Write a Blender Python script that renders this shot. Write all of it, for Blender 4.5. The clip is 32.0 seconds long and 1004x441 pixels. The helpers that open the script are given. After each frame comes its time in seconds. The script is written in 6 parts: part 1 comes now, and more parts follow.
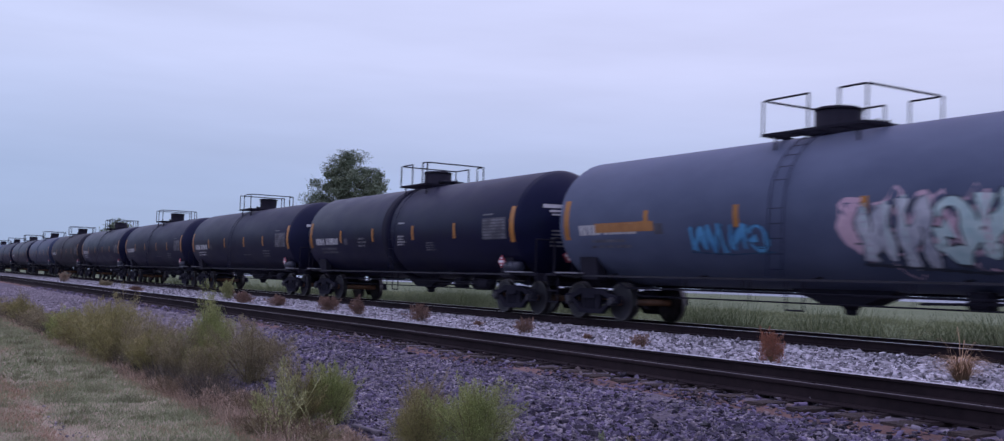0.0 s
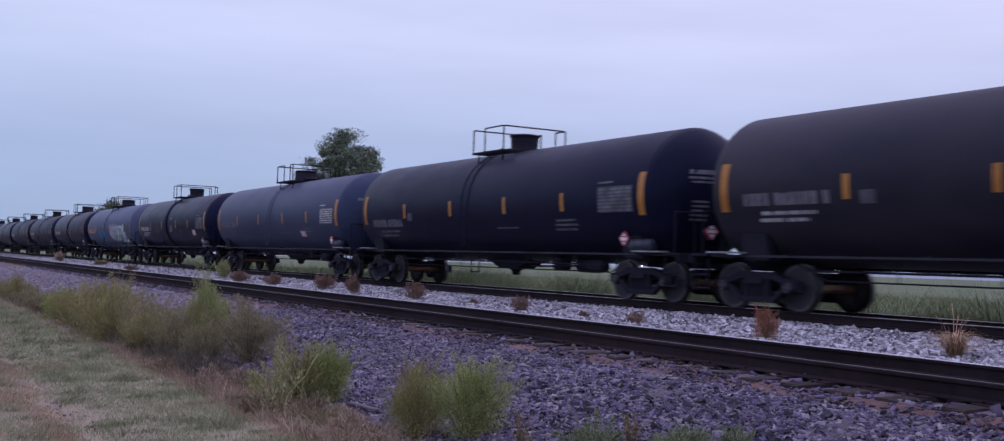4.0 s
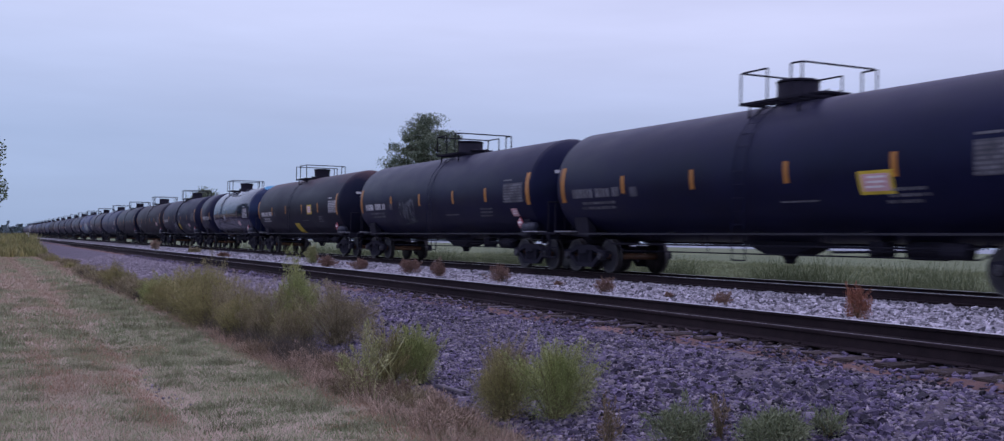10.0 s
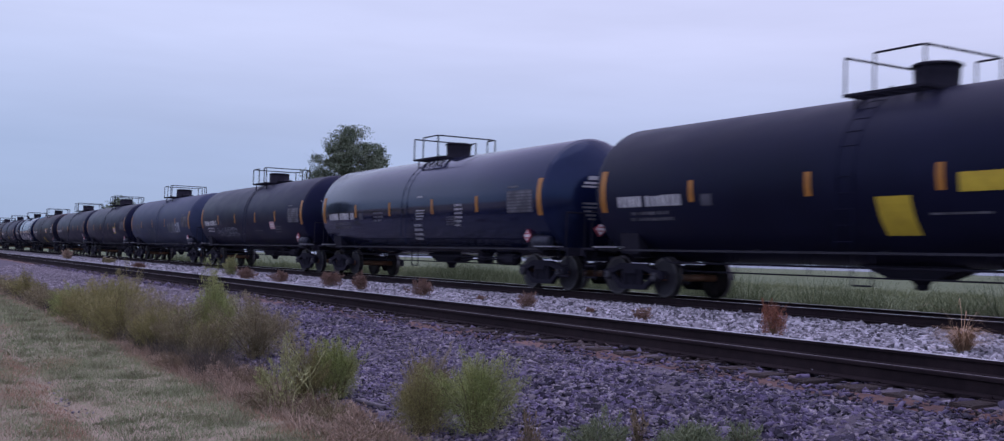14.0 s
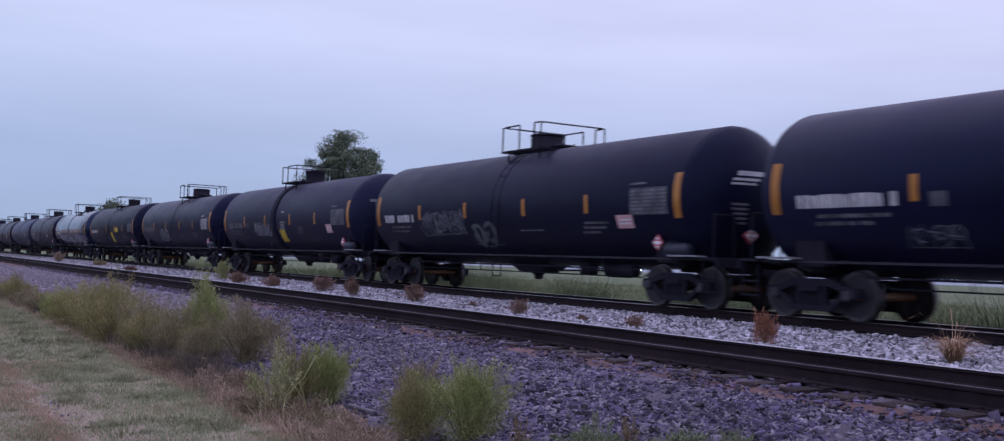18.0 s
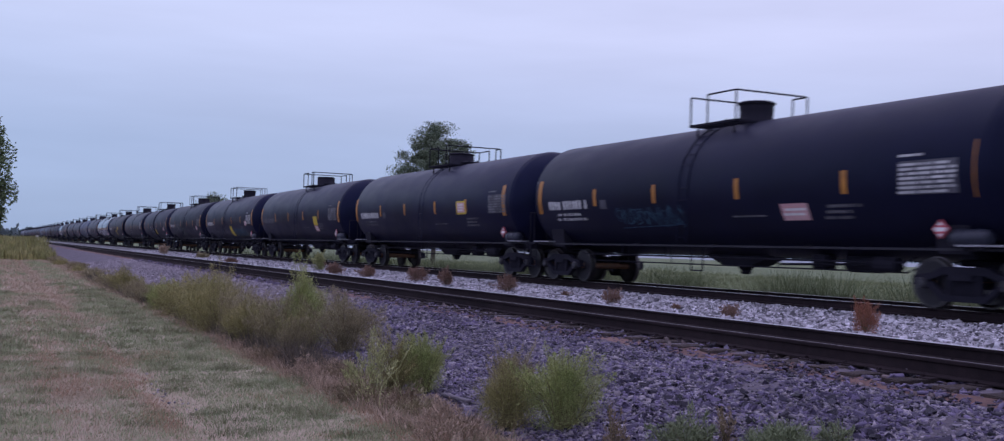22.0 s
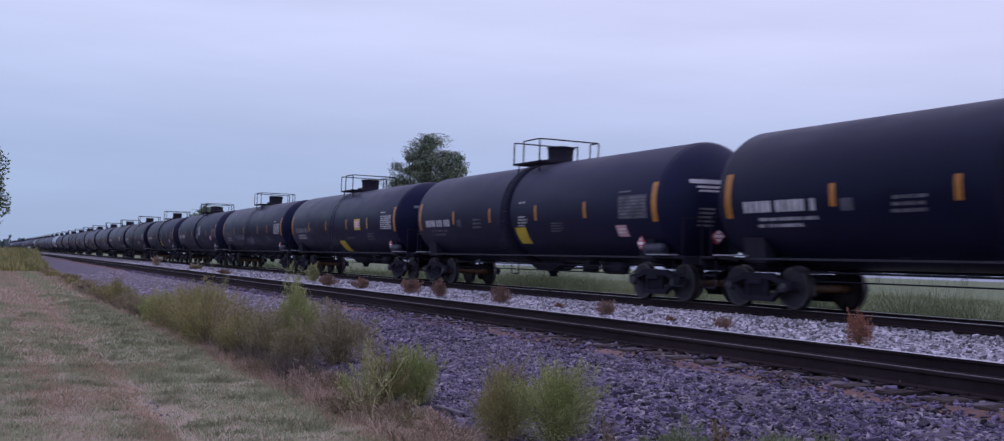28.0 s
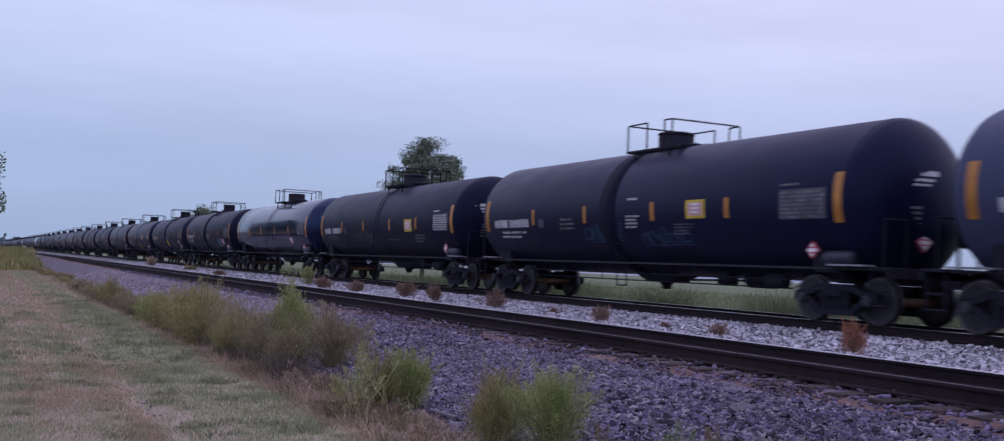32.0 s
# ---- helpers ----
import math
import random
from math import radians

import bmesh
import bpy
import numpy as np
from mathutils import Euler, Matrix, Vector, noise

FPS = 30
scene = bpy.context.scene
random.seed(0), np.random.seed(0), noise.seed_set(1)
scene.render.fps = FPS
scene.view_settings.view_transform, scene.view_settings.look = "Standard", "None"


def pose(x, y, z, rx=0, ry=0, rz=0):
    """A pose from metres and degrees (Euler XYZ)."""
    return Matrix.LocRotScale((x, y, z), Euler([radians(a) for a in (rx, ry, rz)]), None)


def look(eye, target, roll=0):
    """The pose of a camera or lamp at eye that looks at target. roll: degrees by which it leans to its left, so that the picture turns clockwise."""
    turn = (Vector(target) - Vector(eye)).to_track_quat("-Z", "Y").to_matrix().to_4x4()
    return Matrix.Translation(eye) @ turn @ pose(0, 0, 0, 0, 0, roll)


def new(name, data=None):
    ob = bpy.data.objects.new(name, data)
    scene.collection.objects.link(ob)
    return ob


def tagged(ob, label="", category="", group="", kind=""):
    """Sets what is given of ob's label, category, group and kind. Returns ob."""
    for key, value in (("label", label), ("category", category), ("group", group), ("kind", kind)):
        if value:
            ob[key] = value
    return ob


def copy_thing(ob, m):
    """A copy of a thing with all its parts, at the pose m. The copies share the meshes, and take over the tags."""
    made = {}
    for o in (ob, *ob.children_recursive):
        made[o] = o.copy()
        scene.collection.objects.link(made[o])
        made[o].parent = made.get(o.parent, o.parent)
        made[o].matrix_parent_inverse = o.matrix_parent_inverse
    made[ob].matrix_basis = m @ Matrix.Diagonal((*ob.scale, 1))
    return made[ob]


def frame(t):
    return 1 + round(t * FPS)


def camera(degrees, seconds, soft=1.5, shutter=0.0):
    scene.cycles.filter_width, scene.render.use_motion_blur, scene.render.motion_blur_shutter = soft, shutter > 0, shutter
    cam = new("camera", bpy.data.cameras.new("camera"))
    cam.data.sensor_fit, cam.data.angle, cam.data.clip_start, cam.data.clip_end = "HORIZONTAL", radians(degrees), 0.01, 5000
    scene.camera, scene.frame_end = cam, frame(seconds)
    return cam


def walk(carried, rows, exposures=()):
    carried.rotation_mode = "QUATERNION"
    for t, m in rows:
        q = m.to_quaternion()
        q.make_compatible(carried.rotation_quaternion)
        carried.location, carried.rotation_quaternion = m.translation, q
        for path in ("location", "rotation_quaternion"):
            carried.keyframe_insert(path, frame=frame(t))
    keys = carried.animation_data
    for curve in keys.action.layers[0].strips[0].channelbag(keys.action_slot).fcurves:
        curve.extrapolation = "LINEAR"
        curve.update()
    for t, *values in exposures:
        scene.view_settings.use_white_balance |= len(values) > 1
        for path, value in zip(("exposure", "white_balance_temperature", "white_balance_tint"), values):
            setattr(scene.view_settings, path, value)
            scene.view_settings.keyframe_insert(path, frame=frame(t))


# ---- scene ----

CAM_Z = 1.6            # eye above the mown grass
RAIL_N, RAIL_F = 0.74, 0.78   # rail tops of the near and the far track
XN, XF = 8.5, 16.2     # centre lines of the two tracks
PITCH, SPEED = 18.2, 16.796   # one car over its couplers, metres a second
TANK_R, TANK_Z = 1.55, 2.43   # tank radius, its axis above the rail

cam = camera(51.0, 32.0, soft=1.25, shutter=0.27)
TURNS = (
    (0.0, 93.381, -1.958, -30.612),
    (0.5, 93.171, -1.958, -30.636),
    (1.0, 92.915, -1.858, -30.677),
    (1.5, 92.660, -1.881, -30.718),
    (2.0, 92.447, -1.869, -30.727),
    (2.5, 92.326, -1.854, -30.748),
    (3.0, 92.256, -1.782, -30.782),
    (3.5, 92.207, -1.769, -30.823),
    (5.5, 92.091, -1.342, -30.652),
    (6.0, 92.033, -1.268, -30.128),
    (6.5, 91.967, -1.234, -29.598),
    (7.0, 91.935, -1.160, -29.220),
    (7.5, 91.954, -0.893, -28.936),
    (8.0, 92.141, -0.830, -28.536),
    (8.5, 92.307, -0.640, -27.618),
    (9.0, 92.298, -0.694, -26.716),
    (9.5, 91.895, -0.763, -26.261),
    (10.0, 91.125, -0.899, -26.291),
    (10.5, 90.643, -1.146, -26.319),
    (11.0, 90.574, -1.299, -26.520),
    (11.5, 90.709, -1.540, -27.106),
    (12.0, 91.367, -1.555, -27.755),
    (12.5, 91.798, -1.540, -28.510),
    (13.0, 91.917, -1.590, -29.308),
    (13.5, 91.941, -1.529, -30.046),
    (14.0, 91.985, -1.565, -30.490),
    (14.5, 92.086, -1.669, -30.698),
    (16.5, 92.407, -2.105, -30.847),
    (17.0, 92.375, -2.040, -30.871),
    (17.5, 92.360, -2.063, -30.879),
    (18.0, 92.347, -2.084, -30.896),
    (18.5, 92.304, -2.107, -30.921),
    (19.0, 92.270, -1.967, -30.720),
    (19.5, 92.224, -1.843, -30.182),
    (20.0, 92.153, -1.701, -29.414),
    (20.5, 92.088, -1.663, -28.437),
    (21.0, 91.999, -1.699, -27.342),
    (21.5, 91.839, -1.650, -26.420),
    (22.0, 91.623, -1.669, -25.878),
    (22.5, 91.460, -1.681, -25.655),
    (23.0, 91.354, -1.701, -25.653),
    (23.5, 91.333, -1.612, -25.705),
    (24.0, 91.255, -1.648, -25.721),
    (24.5, 91.238, -1.591, -25.762),
    (25.0, 91.201, -1.715, -25.912),
    (25.5, 91.312, -1.670, -26.085),
    (27.5, 91.821, -1.696, -26.225),
    (28.0, 92.272, -1.709, -26.222),
    (28.5, 92.631, -1.893, -26.226),
    (29.0, 92.723, -2.104, -26.253),
    (29.5, 92.757, -2.167, -26.287),
    (30.0, 92.751, -2.197, -26.323),
    (30.5, 92.699, -2.192, -26.343),
    (31.0, 92.659, -2.302, -26.384),
    (31.5, 92.613, -2.416, -26.406),
    (32.0, 92.522, -2.385, -26.466),
)
walk(cam, [(t, pose(0, 0, CAM_Z, a, b, c)) for t, a, b, c in TURNS], exposures=((0, 0.0, 6500, 10), (32, 0.0, 6500, 10)))

# ---- world and sun: overcast evening ----
world = bpy.data.worlds.new("evening_sky")
scene.world = world
world.use_nodes = True
wn, wl = world.node_tree.nodes, world.node_tree.links
for n in list(wn):
    wn.remove(n)
w_out = wn.new("ShaderNodeOutputWorld")
w_bg = wn.new("ShaderNodeBackground")
w_sky = wn.new("ShaderNodeTexSky")
w_sky.sky_type = "NISHITA"
w_sky.sun_disc = False
w_sky.sun_elevation, w_sky.sun_rotation = radians(77), radians(333)
w_co = wn.new("ShaderNodeTexCoord")
w_sep = wn.new("ShaderNodeSeparateXYZ")
w_ramp = wn.new("ShaderNodeValToRGB")
w_ramp.color_ramp.elements[0].position = 0.0
w_ramp.color_ramp.elements[0].color = (0.355, 0.46, 0.72, 1)
w_ramp.color_ramp.elements[1].position = 0.5
w_ramp.color_ramp.elements[1].color = (0.78, 0.745, 1.20, 1)
e = w_ramp.color_ramp.elements.new(0.09)
e.color = (0.42, 0.515, 0.80, 1)
e = w_ramp.color_ramp.elements.new(0.20)
e.color = (0.655, 0.71, 1.025, 1)
e = w_ramp.color_ramp.elements.new(0.31)
e.color = (0.685, 0.73, 1.05, 1)
w_map = wn.new("ShaderNodeMapping")
w_map.inputs["Scale"].default_value = (1.6, 1.6, 11.0)
w_noise = wn.new("ShaderNodeTexNoise")
w_noise.inputs["Scale"].default_value = 2.2
w_noise.inputs["Detail"].default_value = 5.0
w_cloud = wn.new("ShaderNodeMapRange")
w_cloud.inputs["To Min"].default_value = 0.86
w_cloud.inputs["To Max"].default_value = 1.12
w_mul = wn.new("ShaderNodeVectorMath")
w_mul.operation = "SCALE"
w_dim = wn.new("ShaderNodeVectorMath")
w_dim.operation = "SCALE"
w_dim.inputs["Scale"].default_value = 0.08
w_mix = wn.new("ShaderNodeMix")
w_mix.data_type = "RGBA"
w_mix.inputs["Factor"].default_value = 0.9
wl.new(w_co.outputs["Generated"], w_sep.inputs[0])
wl.new(w_sep.outputs["Z"], w_ramp.inputs[0])
wl.new(w_co.outputs["Generated"], w_map.inputs[0])
wl.new(w_map.outputs[0], w_noise.inputs["Vector"])
wl.new(w_noise.outputs[0], w_cloud.inputs["Value"])
wl.new(w_ramp.outputs[0], w_mul.inputs[0])
wl.new(w_cloud.outputs[0], w_mul.inputs["Scale"])
wl.new(w_sky.outputs[0], w_dim.inputs[0])
wl.new(w_dim.outputs[0], w_mix.inputs["A"])
wl.new(w_mul.outputs[0], w_mix.inputs["B"])
w_east = wn.new("ShaderNodeMapRange")
w_east.inputs["From Min"].default_value, w_east.inputs["From Max"].default_value = -0.1, 0.85
w_hue = wn.new("ShaderNodeMix")
w_hue.data_type = "RGBA"
w_hue.inputs["A"].default_value = (0.962, 0.995, 1.0, 1)
w_hue.inputs["B"].default_value = (1.045, 1.0, 1.0, 1)
w_tone = wn.new("ShaderNodeVectorMath")
w_tone.operation = "MULTIPLY"
wl.new(w_sep.outputs["X"], w_east.inputs["Value"])
wl.new(w_east.outputs[0], w_hue.inputs["Factor"])
wl.new(w_mix.outputs["Result"], w_tone.inputs[0])
wl.new(w_hue.outputs["Result"], w_tone.inputs[1])
wl.new(w_tone.outputs[0], w_bg.inputs["Color"])
w_bg.inputs["Strength"].default_value = 1.0
wl.new(w_bg.outputs[0], w_out.inputs[0])

sun = new("sun", bpy.data.lights.new("sun", "SUN"))
sun.data.energy, sun.data.angle, sun.data.color = 0.6, radians(60), (0.80, 0.74, 1.0)
sun.matrix_world = look((-6, 12, 60), (0, 0, 0))


# ---- materials ----
def material(name, a, b, rough=0.8, metal=0.0, grain=8.0, stain=0.6, bump=0.2, fine=60.0, spec=0.5, mid=0.5, coord="Object", spread=0.0, stretch=(1, 1, 1), tint=None, crown=None):
    """A surface between the colours a and b: large stains, fine grain and relief. spread: how far single pieces differ in brightness."""
    m = bpy.data.materials.new(name)
    m.use_nodes = True
    nt = m.node_tree
    bs = nt.nodes["Principled BSDF"]
    co = nt.nodes.new("ShaderNodeTexCoord")
    mp = nt.nodes.new("ShaderNodeMapping")
    mp.inputs["Scale"].default_value = stretch
    n1 = nt.nodes.new("ShaderNodeTexNoise")
    n1.inputs["Scale"].default_value = stain
    n1.inputs["Detail"].default_value = 6
    n1.inputs["Roughness"].default_value = 0.62
    n2 = nt.nodes.new("ShaderNodeTexNoise")
    n2.inputs["Scale"].default_value = grain
    n2.inputs["Detail"].default_value = 4
    n3 = nt.nodes.new("ShaderNodeTexNoise")
    n3.inputs["Scale"].default_value = fine
    n3.inputs["Detail"].default_value = 3
    add = nt.nodes.new("ShaderNodeMath")
    add.operation = "MULTIPLY_ADD"
    add.inputs[1].default_value = 0.5
    ramp = nt.nodes.new("ShaderNodeMapRange")
    ramp.inputs["From Min"].default_value = mid - 0.2 + 0.25
    ramp.inputs["From Max"].default_value = mid + 0.2 + 0.25
    mix = nt.nodes.new("ShaderNodeMix")
    mix.data_type = "RGBA"
    mix.inputs["A"].default_value = (*a, 1)
    mix.inputs["B"].default_value = (*b, 1)
    lk = nt.links.new
    lk(co.outputs[coord], mp.inputs[0])
    for n in (n1, n2, n3):
        lk(mp.outputs[0], n.inputs["Vector"])
    lk(n2.outputs[0], add.inputs[0])
    lk(n1.outputs[0], add.inputs[2])
    lk(add.outputs[0], ramp.inputs["Value"])
    lk(ramp.outputs[0], mix.inputs["Factor"])
    tone = mix.outputs["Result"]
    if crown:
        # rust that has come through on the top of the tank
        sep = nt.nodes.new("ShaderNodeSeparateXYZ")
        wet = nt.nodes.new("ShaderNodeMath")
        wet.operation = "MULTIPLY_ADD"
        wet.inputs[1].default_value = 2.4
        edge = nt.nodes.new("ShaderNodeMapRange")
        edge.inputs["From Min"].default_value = 4.5
        edge.inputs["From Max"].default_value = 5.3
        over = nt.nodes.new("ShaderNodeMix")
        over.data_type = "RGBA"
        over.inputs["B"].default_value = (*crown, 1)
        lk(co.outputs["Object"], sep.inputs[0])
        lk(n1.outputs[0], wet.inputs[0])
        lk(sep.outputs["Z"], wet.inputs[2])
        lk(wet.outputs[0], edge.inputs["Value"])
        lk(edge.outputs[0], over.inputs["Factor"])
        lk(tone, over.inputs["A"])
        tone = over.outputs["Result"]
    if spread:
        geo = nt.nodes.new("ShaderNodeNewGeometry")
        inf = nt.nodes.new("ShaderNodeObjectInfo")
        sm = nt.nodes.new("ShaderNodeMath")
        sm.operation = "ADD"
        fr = nt.nodes.new("ShaderNodeMath")
        fr.operation = "FRACT"
        mr = nt.nodes.new("ShaderNodeMapRange")
        mr.inputs["To Min"].default_value = 1 - spread
        mr.inputs["To Max"].default_value = 1 + spread
        vm = nt.nodes.new("ShaderNodeVectorMath")
        vm.operation = "SCALE"
        lk(geo.outputs["Random Per Island"], sm.inputs[0])
        lk(inf.outputs["Random"], sm.inputs[1])
        lk(sm.outputs[0], fr.inputs[0])
        lk(fr.outputs[0], mr.inputs["Value"])
        lk(tone, vm.inputs[0])
        lk(mr.outputs[0], vm.inputs["Scale"])
        tone = vm.outputs[0]
    lk(tone, bs.inputs["Base Color"])
    rr = nt.nodes.new("ShaderNodeMapRange")
    rr.inputs["To Min"].default_value = max(0.05, rough - 0.1)
    rr.inputs["To Max"].default_value = min(1.0, rough + 0.1)
    lk(n2.outputs[0], rr.inputs["Value"])
    lk(rr.outputs[0], bs.inputs["Roughness"])
    bs.inputs["Metallic"].default_value = metal
    bs.inputs["Specular IOR Level"].default_value = spec
    if tint:
        bs.inputs["Specular Tint"].default_value = (*tint, 1)
    if bump:
        bp = nt.nodes.new("ShaderNodeBump")
        bp.inputs["Strength"].default_value = bump
        bp.inputs["Distance"].default_value = 0.02
        lk(n3.outputs[0], bp.inputs["Height"])
        lk(bp.outputs[0], bs.inputs["Normal"])
    return m


def leaf_material(name, a, b, spread=0.35):
    m = material(name, a, b, rough=0.7, grain=3.0, stain=0.8, bump=0, spread=spread, spec=0.25)
    return m


M_GRASS = material("mown_grass", (0.2960, 0.2600, 0.1820), (0.4200, 0.3340, 0.2560), 0.95, grain=5, stain=0.7, bump=0.9, fine=70, spec=0.1, mid=0.48, stretch=(1, 0.5, 1))
M_FIELD = material("green_field", (0.12, 0.15, 0.082), (0.168, 0.195, 0.112), 0.95, grain=0.4, stain=0.03, bump=0.3, fine=12, spec=0.1)
# Far field: its pale blue is distance haze put into the colour.
M_FARHAZE = material("far_field_painted_haze", (0.26, 0.29, 0.33), (0.34, 0.37, 0.41), 0.95, grain=0.02, stain=0.006, bump=0, spec=0.1)
M_BALLAST = material("purple_grey_ballast", (0.0782, 0.06532, 0.08184), (0.138, 0.1168, 0.1414), 0.9, grain=14, stain=0.8, bump=0.9, fine=34, spec=0.3)
# Shade in the gaps between the pale stones is put into the bed colour.
M_WHITE_BED = material("limestone_bed_gap_shade", (0.1, 0.094, 0.104), (0.235, 0.222, 0.235), 0.9, grain=14, stain=0.9, bump=0.9, fine=30, spec=0.3)
M_STONE = material("purple_grey_stone", (0.03755, 0.02964, 0.0556), (0.1059, 0.08356, 0.1461), 0.6, grain=9, stain=1.5, bump=0.3, fine=40, spread=0.95, spec=0.35)
M_WARMSTONE = material("brownish_stone", (0.06882, 0.0491, 0.05134), (0.1538, 0.1148, 0.1159), 0.7, grain=9, stain=1.5, bump=0.3, fine=40, spread=0.6, spec=0.3)
M_FARSTONE = material("pale_mauve_stone", (0.1412, 0.1206, 0.1388), (0.313, 0.2722, 0.3025), 0.8, grain=9, stain=1.5, bump=0.3, fine=40, spread=0.45, spec=0.3)
M_PALESTONE = material("pale_grey_stone", (0.136, 0.119, 0.1496), (0.255, 0.2295, 0.2728), 0.7, grain=9, stain=1.5, bump=0.3, fine=40, spread=0.4, spec=0.3)
M_WSTONE = material("pale_limestone", (0.2574, 0.2443, 0.2756), (0.5499, 0.5242, 0.5643), 0.88, grain=9, stain=1.5, bump=0.3, fine=40, spread=0.62, spec=0.35)
# darker pieces mixed in among the pale ones for contrast
M_WDARK = material("dark_limestone", (0.07, 0.066, 0.08), (0.17, 0.16, 0.18), 0.88, grain=9, stain=1.5, bump=0.3, fine=40, spread=0.5, spec=0.3)
M_DIRT = material("rusty_fines", (0.095, 0.055, 0.05), (0.215, 0.128, 0.11), 0.95, grain=7, stain=1.1, bump=0.5, spec=0.2)
M_RAIL = material("rusty_rail_side", (0.017, 0.012, 0.0145), (0.034, 0.024, 0.027), 0.9, grain=9, stain=0.7, bump=0.25, spec=0.12)
M_RAILTOP = material("worn_rail_head", (0.50, 0.49, 0.51), (0.72, 0.71, 0.74), 0.3, metal=1.0, grain=4, stain=0.6, bump=0.05, stretch=(8, 0.3, 1))
M_TIE = material("weathered_tie", (0.028, 0.022, 0.022), (0.075, 0.055, 0.05), 0.95, grain=12, stain=1.4, bump=0.5, spec=0.2, spread=0.3, stretch=(1, 4, 1))
M_STEEL = material("dark_running_gear", (0.01394, 0.01353, 0.02226), (0.02255, 0.02132, 0.03192), 0.8, grain=10, stain=1.2, bump=0.2, spec=0.1)
M_WHEEL = material("greasy_wheel_steel", (0.0119, 0.01105, 0.0176), (0.0204, 0.0187, 0.02728), 0.7, metal=0.0, grain=7, stain=1.4, bump=0.12)
M_TREAD = material("bare_wheel_tread", (0.05, 0.048, 0.052), (0.13, 0.12, 0.125), 0.45, metal=1.0, grain=7, stain=2, bump=0.05)
M_AXLE = material("rusty_axle", (0.10, 0.045, 0.022), (0.22, 0.10, 0.05), 0.5, grain=5, stain=1.4, bump=0.08)
M_BEAR = material("bearing_cap", (0.012, 0.013, 0.022), (0.045, 0.043, 0.052), 0.55, grain=9, stain=2, bump=0.1)
M_ORANGE = material("amber_reflective_tape", (0.30, 0.115, 0.010), (0.46, 0.19, 0.022), 0.45, grain=6, stain=1.6, bump=0.05, spec=0.5)
M_OLDTAPE = material("dirty_amber_tape", (0.035, 0.018, 0.012), (0.12, 0.06, 0.02), 0.6, grain=6, stain=1.6, bump=0.05)
M_WHITE = material("white_stencil_paint", (0.30, 0.30, 0.31), (0.58, 0.58, 0.58), 0.7, grain=7, stain=2.2, bump=0.05)
M_DIM = material("faded_stencil_paint", (0.0504, 0.0504, 0.0592), (0.1728, 0.1728, 0.1924), 0.75, grain=8, stain=2.4, bump=0.05)
M_PANEL = material("grey_data_panel", (0.035, 0.036, 0.05), (0.085, 0.085, 0.105), 0.75, grain=8, stain=2.4, bump=0.05)
M_YEL = material("yellow_panel_paint", (0.46, 0.33, 0.02), (0.62, 0.46, 0.035), 0.6, grain=6, stain=2, bump=0.05)
M_PINK = material("faded_pink_label", (0.50, 0.26, 0.27), (0.62, 0.40, 0.40), 0.6, grain=8, stain=2.4, bump=0.05)
M_RED = material("red_placard_ink", (0.42, 0.06, 0.09), (0.50, 0.10, 0.13), 0.5, grain=8, stain=2, bump=0.03)
M_CARD = material("white_placard", (0.60, 0.58, 0.58), (0.78, 0.76, 0.76), 0.5, grain=8, stain=2, bump=0.03)
M_CYAN = material("cyan_end_paint", (0.03, 0.24, 0.42), (0.06, 0.34, 0.55), 0.4, grain=6, stain=1.4, bump=0.03)
G_FADE = material("thin_faded_spray_paint", (0.06, 0.065, 0.085), (0.22, 0.23, 0.27), 0.7, grain=5, stain=1.8, bump=0.03)
G_PALE = material("pale_spray_paint", (0.22, 0.24, 0.30), (0.50, 0.52, 0.56), 0.7, grain=5, stain=1.8, bump=0.03)
G_BLUE = material("blue_spray_paint", (0.008, 0.032, 0.075), (0.028, 0.085, 0.16), 0.7, grain=5, stain=1.8, bump=0.03)
G_TEAL = material("dull_teal_spray_paint", (0.014, 0.05, 0.085), (0.04, 0.12, 0.18), 0.7, grain=5, stain=1.8, bump=0.03)
G_SKY = material("bright_blue_spray_paint", (0.05, 0.22, 0.44), (0.10, 0.36, 0.58), 0.65, grain=5, stain=1.8, bump=0.03)
G_MINT = material("mint_spray_paint", (0.30, 0.47, 0.48), (0.52, 0.62, 0.60), 0.65, grain=5, stain=1.8, bump=0.03)
G_ROSE = material("rose_spray_paint", (0.45, 0.30, 0.38), (0.58, 0.42, 0.48), 0.65, grain=5, stain=1.8, bump=0.03)
G_DARK = material("dark_outline_paint", (0.015, 0.02, 0.03), (0.04, 0.05, 0.07), 0.65, grain=5, stain=1.8, bump=0.03)
G_GREY = material("grey_patch_paint", (0.045, 0.055, 0.06), (0.10, 0.115, 0.12), 0.75, grain=5, stain=1.8, bump=0.03)
G_ORANGE = material("faded_orange_paint", (0.30, 0.13, 0.04), (0.42, 0.20, 0.06), 0.7, grain=6, stain=2, bump=0.03)

# Side rail: tone near the running gear's, with a stronger specular.
M_SILL = material("side_rail_steel", (0.00918, 0.00918, 0.01657), (0.02448, 0.02346, 0.03536), 0.7, grain=6, stain=1.2, bump=0.1, spec=0.4)
M_AIR = material("blue_grey_air_tank", (0.0154, 0.01815, 0.033), (0.0275, 0.0308, 0.051), 0.5, grain=6, stain=1.6, bump=0.1, spec=0.4)
M_PALESTEP = material("pale_step", (0.14, 0.14, 0.16), (0.30, 0.30, 0.33), 0.5, grain=8, stain=2, bump=0.1)
M_BAND = material("dull_black_band", (0.0055, 0.0055, 0.017), (0.0095, 0.0095, 0.027), 0.75, grain=2, stain=0.8, bump=0.05, spec=0.12)

